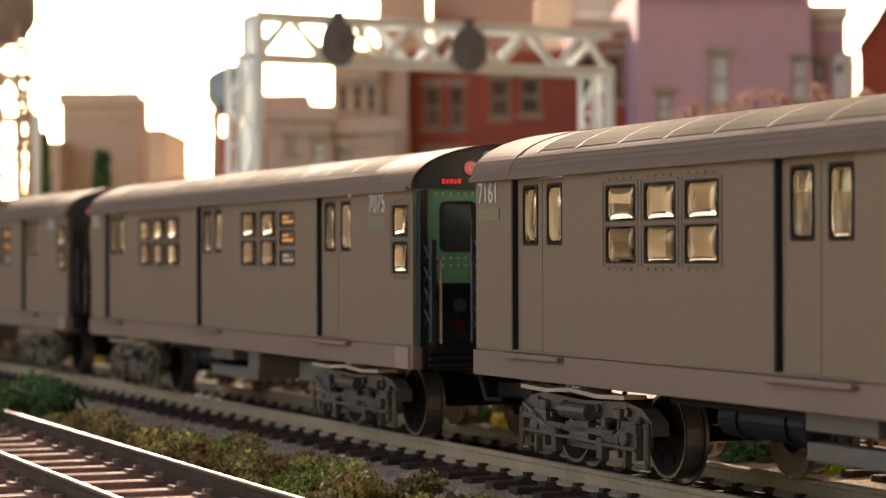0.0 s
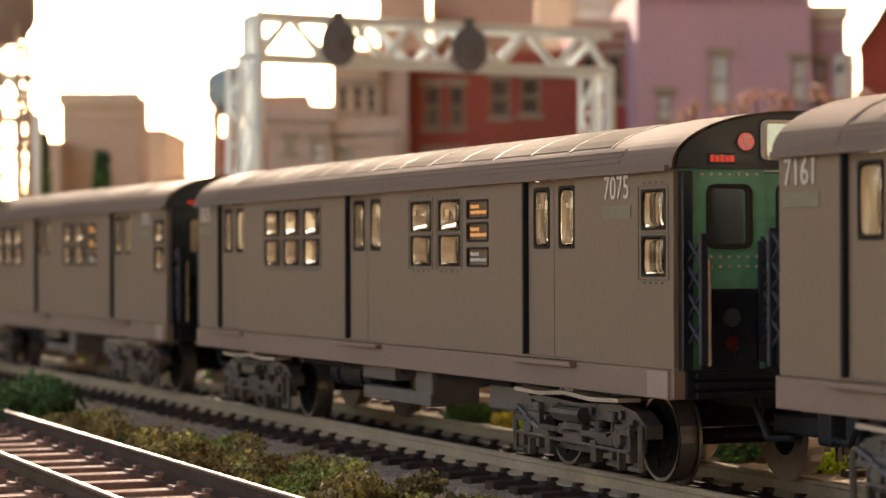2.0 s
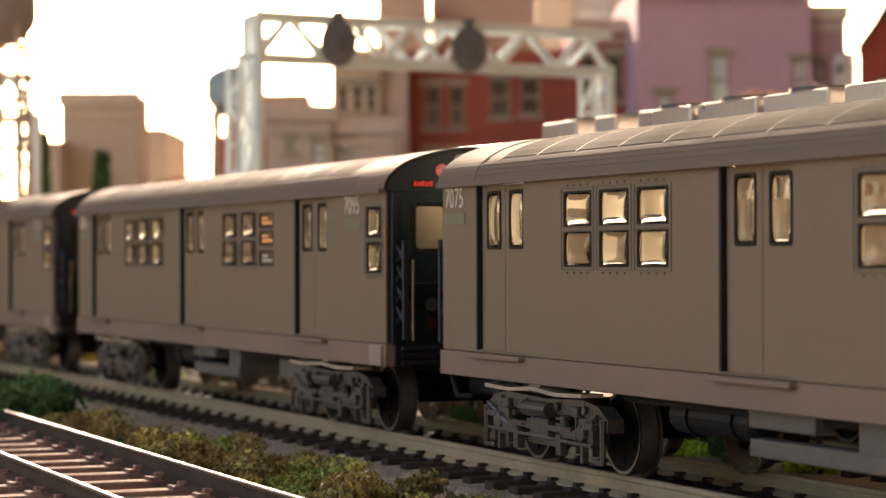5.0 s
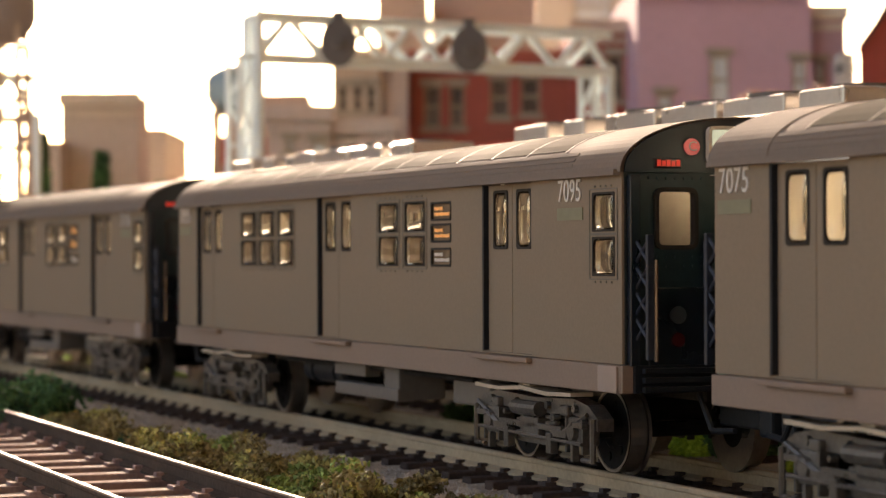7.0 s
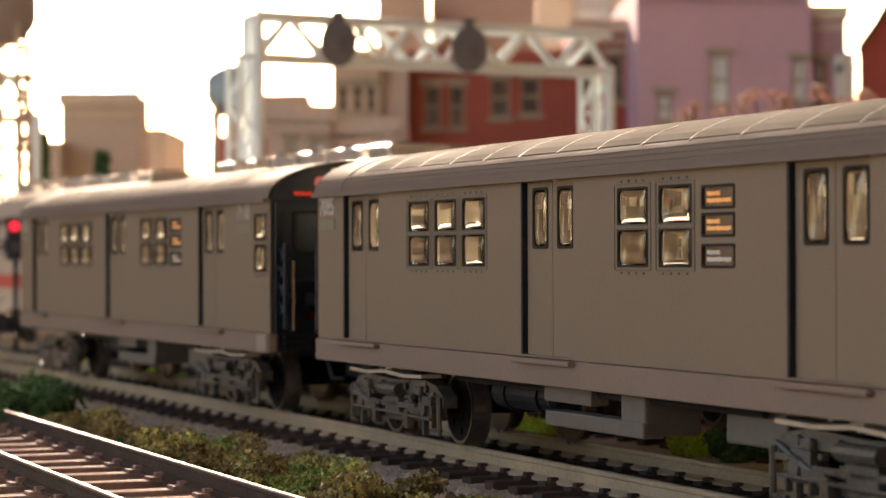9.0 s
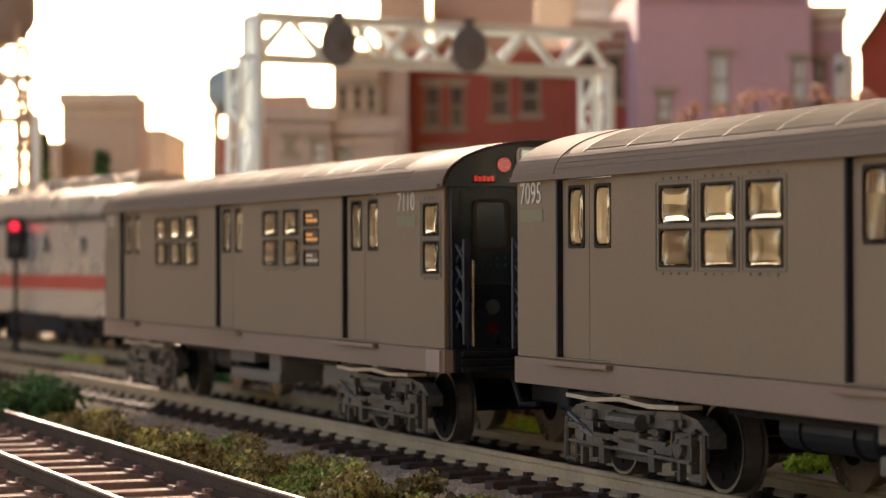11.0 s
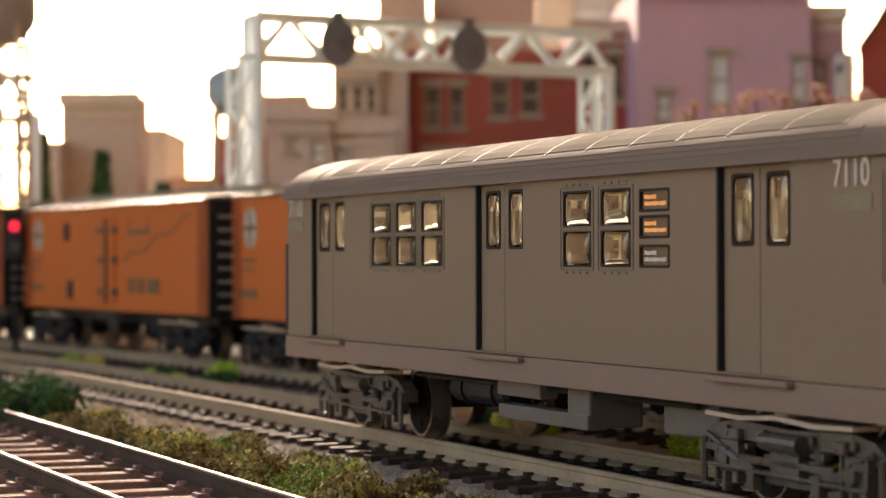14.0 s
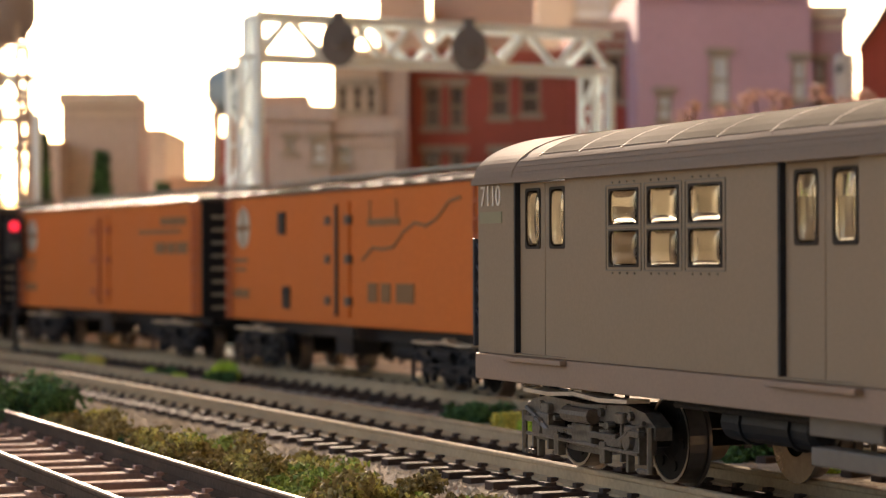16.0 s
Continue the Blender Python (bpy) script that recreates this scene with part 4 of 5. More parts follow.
        part("door_rail", bx(-0.009, 0.009, -RW - 0.0006, -RW, RZ0 - 0.0022, RZ0 - 0.0002), BLACK, car, "", turn)
        bm = B()
        tube(bm, (-0.0630, -RW - 0.0002, 0.0318), (-0.0630, -RW, 0.0318), 0.0046, seg=24)
        part("herald", bm, HERALD, car, "pale round herald", turn)
        bm = B()
        box(bm, -0.0636, -0.0624, -RW - 0.0003, -RW, 0.0276, 0.0360)
        box(bm, -0.0672, -0.0588, -RW - 0.0003, -RW, 0.0312, 0.0324)
        part("herald_cross", bm, INK, car, "", turn)
        for a, b, z0, z1 in ((-0.0700, -0.0600, 0.0240, 0.0250), (-0.0690, -0.0610, 0.0220, 0.0228), (-0.0700, -0.0590, 0.0160, 0.0180)):
            part("data_line", bx(a, b, -RW - 0.0002, -RW, z0, z1), INK, car, "small black lettering line", turn)
        if doors == 0:
            for a, b, z0, z1 in ((0.030, 0.060, 0.0312, 0.0322), (0.046, 0.064, 0.0332, 0.0352), (0.042, 0.049, 0.0262, 0.0290), (0.0505, 0.056, 0.0262, 0.0290), (0.0575, 0.065, 0.0262, 0.0290)):
                part("slogan_bar", bx(a, b, -RW - 0.0002, -RW, z0, z1), INK, car, "faded dark slogan bar", turn)
        else:
            bm = B()
            rings = []
            for k in range(10):
                a, z = 0.013 + 0.0055 * k, 0.0245 + 0.0012 * k + 0.0012 * math.sin(k * 1.7)
                rings.append([(a, -RW - 0.0002, z - 0.0003), (a, -RW, z - 0.0003), (a, -RW, z + 0.0003), (a, -RW - 0.0002, z + 0.0003)])
            loft(bm, rings)
            part("map_line", bm, INK, car, "dark drawn map line", turn)
            for a, b, z0, z1 in ((0.017, 0.0175, 0.0327, 0.0362), (0.031, 0.0315, 0.0327, 0.0362), (0.016, 0.033, 0.0312, 0.0326), (0.016, 0.021, 0.0162, 0.0200), (0.023, 0.028, 0.0162, 0.0200), (0.031, 0.040, 0.0162, 0.0200)):
                part("slogan_bar", bx(a, b, -RW - 0.0002, -RW, z0, z1), INK, car, "faded dark slogan bar", turn)
            for x, z in ((-0.036, 0.0325), (-0.033, 0.0165)):
                part("placard", bx(x - 0.0022, x + 0.0022, -RW - 0.0004, -RW, z - 0.0024, z + 0.0024), BLACK, car, "small dark placard board", turn)
    part("underframe", bx(-RL + 0.004, RL - 0.004, -0.0105, 0.0105, RZ0 - 0.0028, RZ0 - 0.0001), BLACK, car)
    bm = B()
    tube(bm, (0.012, -0.006, 0.0068), (0.024, -0.006, 0.0068), 0.0022, seg=14)
    box(bm, -0.018, -0.008, -0.009, -0.003, 0.0048, 0.0085)
    part("brake_gear", bm, BLACK, car)
    return car


REEFERS = [reefer("orange refrigerator car with faded slogan", 0), reefer("orange refrigerator car with plain doors", 1), reefer("orange refrigerator car, slogan and pale herald", 0), reefer("orange refrigerator car with black map drawing", 1)]


def diesel(label, nose):
    lo = thing("diesel_locomotive", label, "locomotive", "silver diesel units")
    bm = B()
    prof = [(-0.0150, 0.0095), (-0.0150, 0.0380), (-0.0135, 0.0425), (-0.0095, 0.0450), (0, 0.0458), (0.0095, 0.0450), (0.0135, 0.0425), (0.0150, 0.0380), (0.0150, 0.0095)]
    xs = ((-0.0755, 0.55), (-0.0720, 0.72), (-0.0600, 0.80), (-0.0560, 1.0), (0.0755, 1.0)) if nose else ((-0.0755, 1.0), (0.0755, 1.0))
    loft(bm, [[(x, y * (0.9 if k < 0.9 else 1), 0.0095 + (z - 0.0095) * k) for y, z in prof] for x, k in xs])
    part("body", bm, STAINLESS, lo, "stainless silver body")
    for s in (-1, 1):
        part("red_stripe", bx(-0.056, 0.0750, s * 0.01505 - 0.0002, s * 0.01505 + 0.0002, 0.0165, 0.0205), WARRED, lo, "bright red side stripe")
        bm = B()
        for i in range(26):
            box(bm, -0.050 + i * 0.0046, -0.0475 + i * 0.0046, s * 0.0152 - 0.0003, s * 0.0152 + 0.0003, 0.0350, 0.0372)
        part("side_grille", bm, BOXG, lo)
        for x in (-0.03, 0.02, 0.05):
            bm = B()
            tube(bm, (x, s * 0.0148, 0.0290), (x, s * 0.0153, 0.0290), 0.0022, seg=16)
            part("porthole", bm, DARKGL, lo)
        truck(lo, s * 0.046, 0.0300, 0.0055, GREASE)
    if nose:
        bm = B()
        loft(bm, [[(x, y * 0.915, 0.0097 + (z - 0.0095) * k) for y, z in prof] for x, k in ((-0.0758, 0.56), (-0.0722, 0.73), (-0.0602, 0.81), (-0.0540, 1.012))])
        part("nose_cover", bm, WARRED, lo, "red painted nose")
    for x, w in ((-0.035, 0.007), (-0.017, 0.004), (0.004, 0.009), (0.024, 0.009), (0.044, 0.009), (0.063, 0.006)):
        part("roof_housing", bx(x - w, x + w, -0.0068, 0.0068, 0.0450, 0.0480, 0.0004), STAINLESS, lo, "silver roof fan housing")
        bm = B()
        tube(bm, (x, 0, 0.0480), (x, 0, 0.0486), w * 0.75, seg=18)
        part("roof_fan", bm, BOXG, lo)
    part("fuel_tank", bx(-0.024, 0.024, -0.012, 0.012, 0.0035, 0.0098, 0.0008), BLACK, lo)
    return lo


DIESELS = [diesel("silver diesel unit with a red nose and stripe", True), diesel("silver diesel booster with a red stripe", False)]


# ---- foliage ----
def clumps(bm, pts, size, n, rng, flat=0.75):
    """Foam clumps: many small crumpled flakes about each point."""
    for (x, y, z), k in pts:
        for _ in range(n):
            d = Vector((rng.gauss(0, 1), rng.gauss(0, 1), rng.gauss(0, 1))).normalized() * k * rng.uniform(0.45, 1.0)
            c = Vector((x, y, z)) + Vector((d.x, d.y, d.z * flat))
            t = [Vector((rng.uniform(-1, 1), rng.uniform(-1, 1), rng.uniform(-1, 1))) * size for _ in range(4)]
            v = [bm.verts.new(c + q) for q in t]
            for f in ((0, 1, 2), (0, 2, 3), (0, 3, 1), (1, 3, 2)):
                bm.faces.new([v[i] for i in f])
    return bm


rng = random.Random(11)
beds = {"olive": [], "brown": [], "green": [], "dark": []}
for i in range(520):
    # strip of turf between the side track and the main line
    y = rng.uniform(0.222, 0.43)
    xa = (FT_DIST + 0.0140 - FT_N[1] * y) / FT_N[0]
    s = float(np.interp(-y, -PXY[:, 1], SS))
    xb = line(s)[0] - 0.0215 / 0.93
    if xb - xa < 0.003:
        continue
    f = rng.random() ** 1.1
    reach = 0.80 if y < 0.31 else 0.80 - 0.52 * min(1.0, (y - 0.31) / 0.07)
    x = xa + (xb - xa) * f * reach
    lump = 0.5 + 0.5 * noise.noise(Vector((x * 260, y * 130, 3.0)))
    k = rng.uniform(0.0009, 0.0023) * (0.6 + 0.9 * lump) * (1.1 - 0.4 * f)
    tone = noise.noise(Vector((x * 75, y * 45, 9.0))) + rng.uniform(-0.25, 0.25)
    if f > 0.55 and lump < 0.42 and y > 0.30:
        continue
    kind = "dark" if tone < -0.46 else "brown" if tone < -0.02 else "olive" if tone < 0.22 else "green"
    if y > 0.34 and kind == "green":
        kind = "brown"
    beds[kind].append(((x, y, GZ + k * 0.6 + 0.0095 * max(0, lump - 0.36) * (1 - 0.5 * f)), k))
bm = B()
prev = None
for i in range(60):
    y = 0.215 + 0.0040 * i
    xa = (FT_DIST + 0.0135 - FT_N[1] * y) / FT_N[0]
    s = float(np.interp(-y, -PXY[:, 1], SS))
    xb = xa + (line(s)[0] - 0.0225 / 0.93 - xa) * (0.80 if y < 0.31 else 0.80 - 0.56 * min(1.0, (y - 0.31) / 0.07)) + 0.0015 * noise.noise(Vector((y * 130, 0, 0)))
    cur = [bm.verts.new((xa + (max(xb, xa + 0.001) - xa) * f, y, GZ + 0.0001 + (0.0007 + 0.0006 * noise.noise(Vector((f * 5, y * 300, 2)))) * (0 < f < 1))) for f in (0, 0.15, 0.3, 0.45, 0.6, 0.75, 0.9, 1)]
    if prev:
        for a in range(7):
            bm.faces.new((prev[a], prev[a + 1], cur[a + 1], cur[a]))
    prev = cur
tagged(part("verge", bm, SOIL), "dark earth verge between the side track and main line", "verge", kind="structure")
for kind, m in (("olive", TURF), ("brown", TURFB), ("green", TURFG), ("dark", TURFD)):
    tagged(part("turf", clumps(B(), beds[kind], 0.00046, 105, rng), m), kind + " crumbled foam turf beside the ballast", "turf", kind="stuff")


def shrub(x, y, r, material, label, h=0.9, count=16):
    sh = thing("shrub", label, "shrub", "foam shrubs", pose(x, y, GZ))
    rg = random.Random(int(abs(x * 1e5)) + int(y * 1e4))
    cl = []
    for _ in range(count):
        a, q = rg.uniform(0, 6.28), rg.uniform(0, 0.75) * r
        cl.append(((math.cos(a) * q, math.sin(a) * q, r * h * rg.uniform(0.25, 0.85)), r * rg.uniform(0.28, 0.5)))
    part("foliage", clumps(B(), cl, max(0.0004, r * 0.055), 230, rg), material, sh)
    bm = B()
    for _ in range(4):
        a = rg.uniform(0, 6.28)
        tube(bm, (0, 0, -0.0005), (math.cos(a) * r * 0.4, math.sin(a) * r * 0.4, r * h * 0.6), 0.0003, 0.00015, 6)
    part("stem", bm, BARK, sh)
    return sh


for x, y, r, m, lb, h in (
        (-0.0700, .400, .0108, TURFD, "dark green foam bush beside the side track", 0.8),
        (-0.0648, .405, .005, TURFD, "small dark green foam bush", 0.8),
        # Yellow tuft added for the sun patch that falls on the turf.
        (-0.0588, .4126, .0030, YELLOW, "small yellow tuft standing in for a sunlit patch of turf", 0.8),
        (-0.0499, .545, .0040, LIME, "lime foam tuft coloured as the sunlit part of a dark bush", 1.3),
        (-0.0503, .535, .0045, TURFD, "dark green tuft between the tracks", 0.7),
        (-0.0639, .56, .0040, TURFD, "dark green tuft between the tracks", 0.8),
        (-0.0697, .57, .0028, LIME, "pale lime tuft between the tracks", 0.8),
        (-0.0620, .555, .0024, LIME, "pale lime tuft between the tracks", 0.8),
        (-0.1025, .66, .0032, LIME, "yellow-green tuft between the tracks", 0.6),
        (-0.0941, .645, .0034, YELLOW, "yellow flowering tuft between the tracks", 0.7),
        (0.0065, .415, .0062, TURFD, "dark green bush between the tracks", 0.55),
        (0.0115, .40, .0042, YELLOW, "yellow-green tuft between the tracks", 0.6),
        (0.0160, .385, .0036, LIME, "lime tuft between the tracks", 0.6),
        (0.0367, .345, .0045, LIME, "sunlit lime bush between the tracks", 0.8),
        (0.0416, .335, .0060, TURFD, "green bush between the tracks", 0.75),
        (0.0495, .315, .0042, LIME, "sunlit lime tuft between the tracks", 0.7),
        (0.0560, .455, .0130, LIME, "tall sunlit lime bush behind the far line", 3.2),
        (0.0745, .470, .0140, TURFG, "tall fresh green bush behind the far line", 3.1),
        (0.0900, .465, .0130, LIME, "tall sunlit lime bush behind the far line", 3.1)):
    shrub(x, y, r * (1.1 if m in (LIME, YELLOW) else 1.0), m, lb, h=h)


def conifer(x, y, h, r):
    tr = thing("conifer", "dark green conifer tree beside the buildings", "tree", "conifers", pose(x, y, GZ))
    bm = B()
    tube(bm, (0, 0, 0), (0, 0, h * 0.95), r * 0.12, r * 0.03, 8)
    part("trunk", bm, BARK, tr)
    rg = random.Random(3)
    bm = B()
    for i in range(2400):
        f = rg.random() ** 0.7
        a = rg.uniform(0, 6.28)
        tier = 0.75 + 0.25 * math.sin(f * 40)
        q = r * (1 - (1 - f)) * tier * rg.uniform(0.3, 1.0)
        c = Vector((math.cos(a) * q, math.sin(a) * q, h * (1 - f * 0.9)))
        t = [c + Vector((rg.uniform(-1, 1), rg.uniform(-1, 1), rg.uniform(-0.8, 0.3))) * 0.0034 for _ in range(3)]
        bm.faces.new([bm.verts.new(p) for p in t])
    part("crown", bm, TURFD, tr)
    return tr


for x, yy, top, r in ((180, .88, 262, .0115), (72, .84, 225, .009), (288, .9, 320, .006)):
    conifer({180: -0.1252, 72: -0.1409, 288: -0.1052}[x], yy, {262: 0.0654, 225: 0.0709, 320: 0.0545}[top] - GZ, r)


def blossom_tree(x, y, top, r):
    tr = thing("flowering_tree", "small dusty-pink blossoming tree behind the far line", "tree", "blossoming trees", pose(x, y, GZ))
    bm = B()
    h = top - GZ
    tube(bm, (0, 0, 0), (0, 0, h * 0.7), 0.0012, 0.0006, 8)
    rg = random.Random(int(x * 1e4))
    cl = []
    for _ in range(16):
        a, q, z = rg.uniform(0, 6.28), rg.uniform(0.1, 0.9) * r, h * rg.uniform(0.72, 0.97)
        tube(bm, (0, 0, h * 0.5), (math.cos(a) * q, math.sin(a) * q, z), 0.0005, 0.0002, 6)
        cl.append(((math.cos(a) * q, math.sin(a) * q, z), r * rg.uniform(0.2, 0.4)))
    part("trunk", bm, BARK, tr)
    part("crown", clumps(B(), cl, 0.0008, 34, rg), BLOSSOM, tr)


for a, b in ((0.0573, 0.0618), (0.0682, 0.0644), (0.0767, 0.0663), (0.0900, 0.0665), (0.0988, 0.0647)):
    blossom_tree(a, 0.553, b, 0.0068)

# ballast chips along the main line shoulder
rg = random.Random(21)
verts, faces = [], []
for i in range(5200):
    s = rg.uniform(-0.22, 0.21)
    o = -rg.triangular(0.010, 0.027, 0.0175) if i % 5 else rg.uniform(-0.0065, 0.0065)
    x, y, h = line(s, o)
    z = -0.0036 if abs(o) < 0.019 else -0.0036 - (abs(o) - 0.019) * 0.09
    k = rg.uniform(0.00022, 0.0005)
    b = len(verts)
    for d in ((1, 0, -0.3), (-0.5, 0.87, -0.3), (-0.5, -0.87, -0.3), (0.1, 0.1, 0.7)):
        verts.append((x + k * (d[0] + rg.uniform(-0.3, 0.3)), y + k * (d[1] + rg.uniform(-0.3, 0.3)), z + k * d[2]))
    faces += [(b, b + 1, b + 3), (b + 1, b + 2, b + 3), (b + 2, b, b + 3), (b, b + 2, b + 1)]
me = bpy.data.meshes.new("ballast_stones")
me.from_pydata(verts, [], faces)
me.materials.append(STONE)
tagged(new("ballast_stones", me), "loose grey ballast chips along the main line", "ballast", kind="stuff")


# ---- signal bridges ----
def lattice(bm, p0, p1, w, n, r, up=(0, 0, 1), posts=True):
    """A flat lattice between two chords w apart, with crossing braces."""
    p0, p1, up = Vector(p0), Vector(p1), Vector(up).normalized() * w
    for o in (Vector((0, 0, 0)), up):
        tube(bm, p0 + o, p1 + o, r, seg=6)
    for i in range(n):
        a, b = p0.lerp(p1, i / n), p0.lerp(p1, (i + 1) / n)
        tube(bm, a, b + up, r * 0.75, seg=6) if i % 2 == 0 else tube(bm, a + up, b, r * 0.75, seg=6)
        if posts:
            tube(bm, a, a + up, r * 0.6, seg=6)
    tube(bm, p1, p1 + up, r, seg=6)


def signal_bridge(a, b, zb, zt, heads, label):
    """A lattice truss between two posts: a and b are the ends (x, y)."""
    g = thing("signal_bridge", label, "signal bridge", "signal bridges", pose(0, 0, 0))
    A, Bp = Vector((*a, 0)), Vector((*b, 0))
    across = Vector((-(Bp - A).y, (Bp - A).x, 0)).normalized() * 0.007
    for k, o in enumerate((across * -0.5, across * 0.5)):
        p0, p1, up, n = Vector((*(A + o).xy, zb)), Vector((*(Bp + o).xy, zb)), Vector((0, 0, zt - zb)), 12 if k == 0 else 9
        for q in (Vector((0, 0, 0)), up):
            part("chord", tube(B(), p0 + q, p1 + q, 0.0015, seg=6), SILVER, g, "silver truss chord")
        for i in range(n):
            c, e = p0.lerp(p1, i / n), p0.lerp(p1, (i + 1) / n)
            part("brace", tube(B(), c, e + up, 0.0011, seg=6) if i % 2 == 0 else tube(B(), c + up, e, 0.0011, seg=6), SILVER, g, "silver diagonal brace")
    for i in range(13):
        c = A.lerp(Bp, i / 12)
        for z in (zb, zt):
            part("cross_brace", tube(B(), (*(c - across * 0.5).xy, z), (*(c + across * 0.5).xy, z), 0.0007, seg=6), SILVER, g)
    for e, out in ((A, (A - Bp).normalized()), (Bp, (Bp - A).normalized())):
        for k, o in enumerate((across * -0.5, across * 0.5)):
            bm = B()
            q = e + o
            q2 = q - out * 0.006 if e is Bp else q + out * 0.006
            tube(bm, (*q.xy, GZ), (*q.xy, zb + 0.002 if e is Bp else zt), 0.0016, seg=8)
            lattice(bm, (*q2.xy, GZ), (*q2.xy, zb), 0.006, 7, 0.0007, out if e is Bp else -out)
            box(bm, min(q2.x, q.x) - 0.003, max(q2.x, q.x) + 0.003, q.y - 0.003, q.y + 0.003, GZ, GZ + 0.002)
            part("post", bm, SILVER, g, "silver lattice post")
    for f in heads:
        c = A.lerp(Bp, f) - across * 0.9
        bm = B()
        zc = (zb + zt) / 2 - 0.0012
        pr = [(0.0052 * math.cos(t), 0.0066 * math.sin(t)) for t in np.linspace(0, 2 * math.pi, 24, endpoint=False)]
        loft(bm, [[(c.x + x, c.y, zc + z) for x, z in pr], [(c.x + x, c.y - 0.0012, zc + z) for x, z in pr]])
        box(bm, c.x - 0.0016, c.x + 0.0016, c.y - 0.001, c.y + 0.003, zc + 0.0055, zc + 0.0090)
        hd = part("signal_target", bm, SIGNAL, g, "dark grey oval signal target")
        bm = B()
        tube(bm, (c.x, c.y - 0.0012, zc), (c.x, c.y - 0.0034, zc), 0.0018, 0.0015, 14)
        part("hood", bm, SIGNAL, hd)
        bm = B()
        tube(bm, (c.x, c.y - 0.0013, zc), (c.x, c.y - 0.0016, zc), 0.0011, seg=12)
        part("lens", bm, DARKGL, hd)
    bm = B()
    q = A - across * 0.5
    tube(bm, (*q.xy, zt), (*q.xy, zt + 0.02), 0.0008, seg=8)
    part("finial", bm, SILVER, g)
    return g


signal_bridge((-0.0522, .66), (0.0483, .72), 0.0803, 0.0917, (0.20, 0.565), "silver lattice signal bridge with two dark targets")
signal_bridge((-0.2535, .80), (-0.1429, .84), 0.0737, 0.0886, (), "second silver lattice signal bridge farther down the line")

# colour-light signal between the two lines
sg = thing("line_signal", "black mast signal showing red between the lines", "signal", at=pose(-0.1249, .70, GZ))
bm = B()
tube(bm, (0, 0, 0), (0, 0, 0.031), 0.0007, seg=8)
box(bm, -0.0035, 0.0035, -0.0025, 0.0025, -0.0005, 0.0022, 0.0004)
box(bm, -0.002, 0.002, -0.0012, 0.0012, 0.0135, 0.0145)
part("mast", bm, BLACK, sg)
bm = B()
box(bm, -0.0026, 0.0026, -0.0014, 0.0014, 0.0290, 0.0415, 0.0006)
part("head", bm, BLACK, sg)
bm = B()
tube(bm, (0, -0.0014, 0.0388), (0, -0.0022, 0.0388), 0.0014, seg=14)
part("red_lamp", bm, REDLAMP, sg, "lit red lamp")
bm = B()
tube(bm, (0, -0.0014, 0.0328), (0, -0.0020, 0.0328), 0.0016, seg=14)
part("green_lens", bm, TEAL, sg)


# ---- the town ----
def building(name, label, x0, x1, y, depth, top, material, wins=(), glass_m=None, cornice=None, lintel=STONEL, base=GZ, parapet=0.004):
    b = thing(name, label, "building", "town buildings")
    holes = [(a, c, z0, z1) for a, c, z0, z1 in wins]
    wallo = part("front_wall", wall(B(), x0, x1, base, top, holes, y, y + 0.004), material, b)
    part("side_wall", bx(x0, x0 + 0.004, y + 0.0042, y + depth, base, top), material, b)
    part("side_wall", bx(x1 - 0.004, x1, y + 0.0042, y + depth, base, top), material, b)
    part("rear_wall", bx(x0 + 0.0042, x1 - 0.0042, y + depth - 0.004, y + depth, base, top), material, b)
    part("roof", bx(x0 + 0.0042, x1 - 0.0042, y + 0.0042, y + depth - 0.0042, top - parapet - 0.003, top - parapet), TARROOF, b)
    if cornice:
        bm = B()
        box(bm, x0 - 0.001, x1 + 0.001, y - 0.0035, y - 0.0002, top - 0.0045, top + 0.0012, 0.0005)
        box(bm, x0, x1, y - 0.002, y - 0.0002, top - 0.0085, top - 0.0062, 0.0004)
        part("cornice", bm, cornice, b)
    for a, c, z0, z1 in holes:
        w = part("window", ring(B(), c - a - 0.0016, z1 - z0 - 0.0016, 0.0002, 0.0008, 0.0012, 0.0032), STONEL, b, "", pose((a + c) / 2, y, (z0 + z1) / 2))
        part("pane", bx(-(c - a) / 2, (c - a) / 2, 0.0026, 0.0030, -(z1 - z0) / 2, (z1 - z0) / 2), glass_m or DARKPANE, w)
        bm = B()
        box(bm, -(c - a) / 2, (c - a) / 2, 0.0014, 0.0025, -0.0005, 0.0005)
        part("sash_bar", bm, STONEL, w)
        if lintel:
            part("lintel", bx(-(c - a) / 2 - 0.0016, (c - a) / 2 + 0.0016, -0.0014, -0.0001, (z1 - z0) / 2, (z1 - z0) / 2 + 0.0028, 0.0003), lintel, w)
            part("sill", bx(-(c - a) / 2 - 0.0014, (c - a) / 2 + 0.0014, -0.0018, -0.0001, -(z1 - z0) / 2 - 0.0018, -(z1 - z0) / 2, 0.0003), lintel, w)
    return b


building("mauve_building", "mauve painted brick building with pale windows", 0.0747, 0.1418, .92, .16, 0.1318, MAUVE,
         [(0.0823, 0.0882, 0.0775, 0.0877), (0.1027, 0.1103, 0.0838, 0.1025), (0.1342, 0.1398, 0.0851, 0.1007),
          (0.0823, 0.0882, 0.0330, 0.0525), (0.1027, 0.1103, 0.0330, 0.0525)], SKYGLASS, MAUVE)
building("mauve_annex", "mauve brick annex with a pale window", 0.1435, 0.1567, .93, .12, 0.1213, MAUVE,
         [(0.1446, 0.1488, 0.0858, 0.1007)], SKYGLASS, PALE)
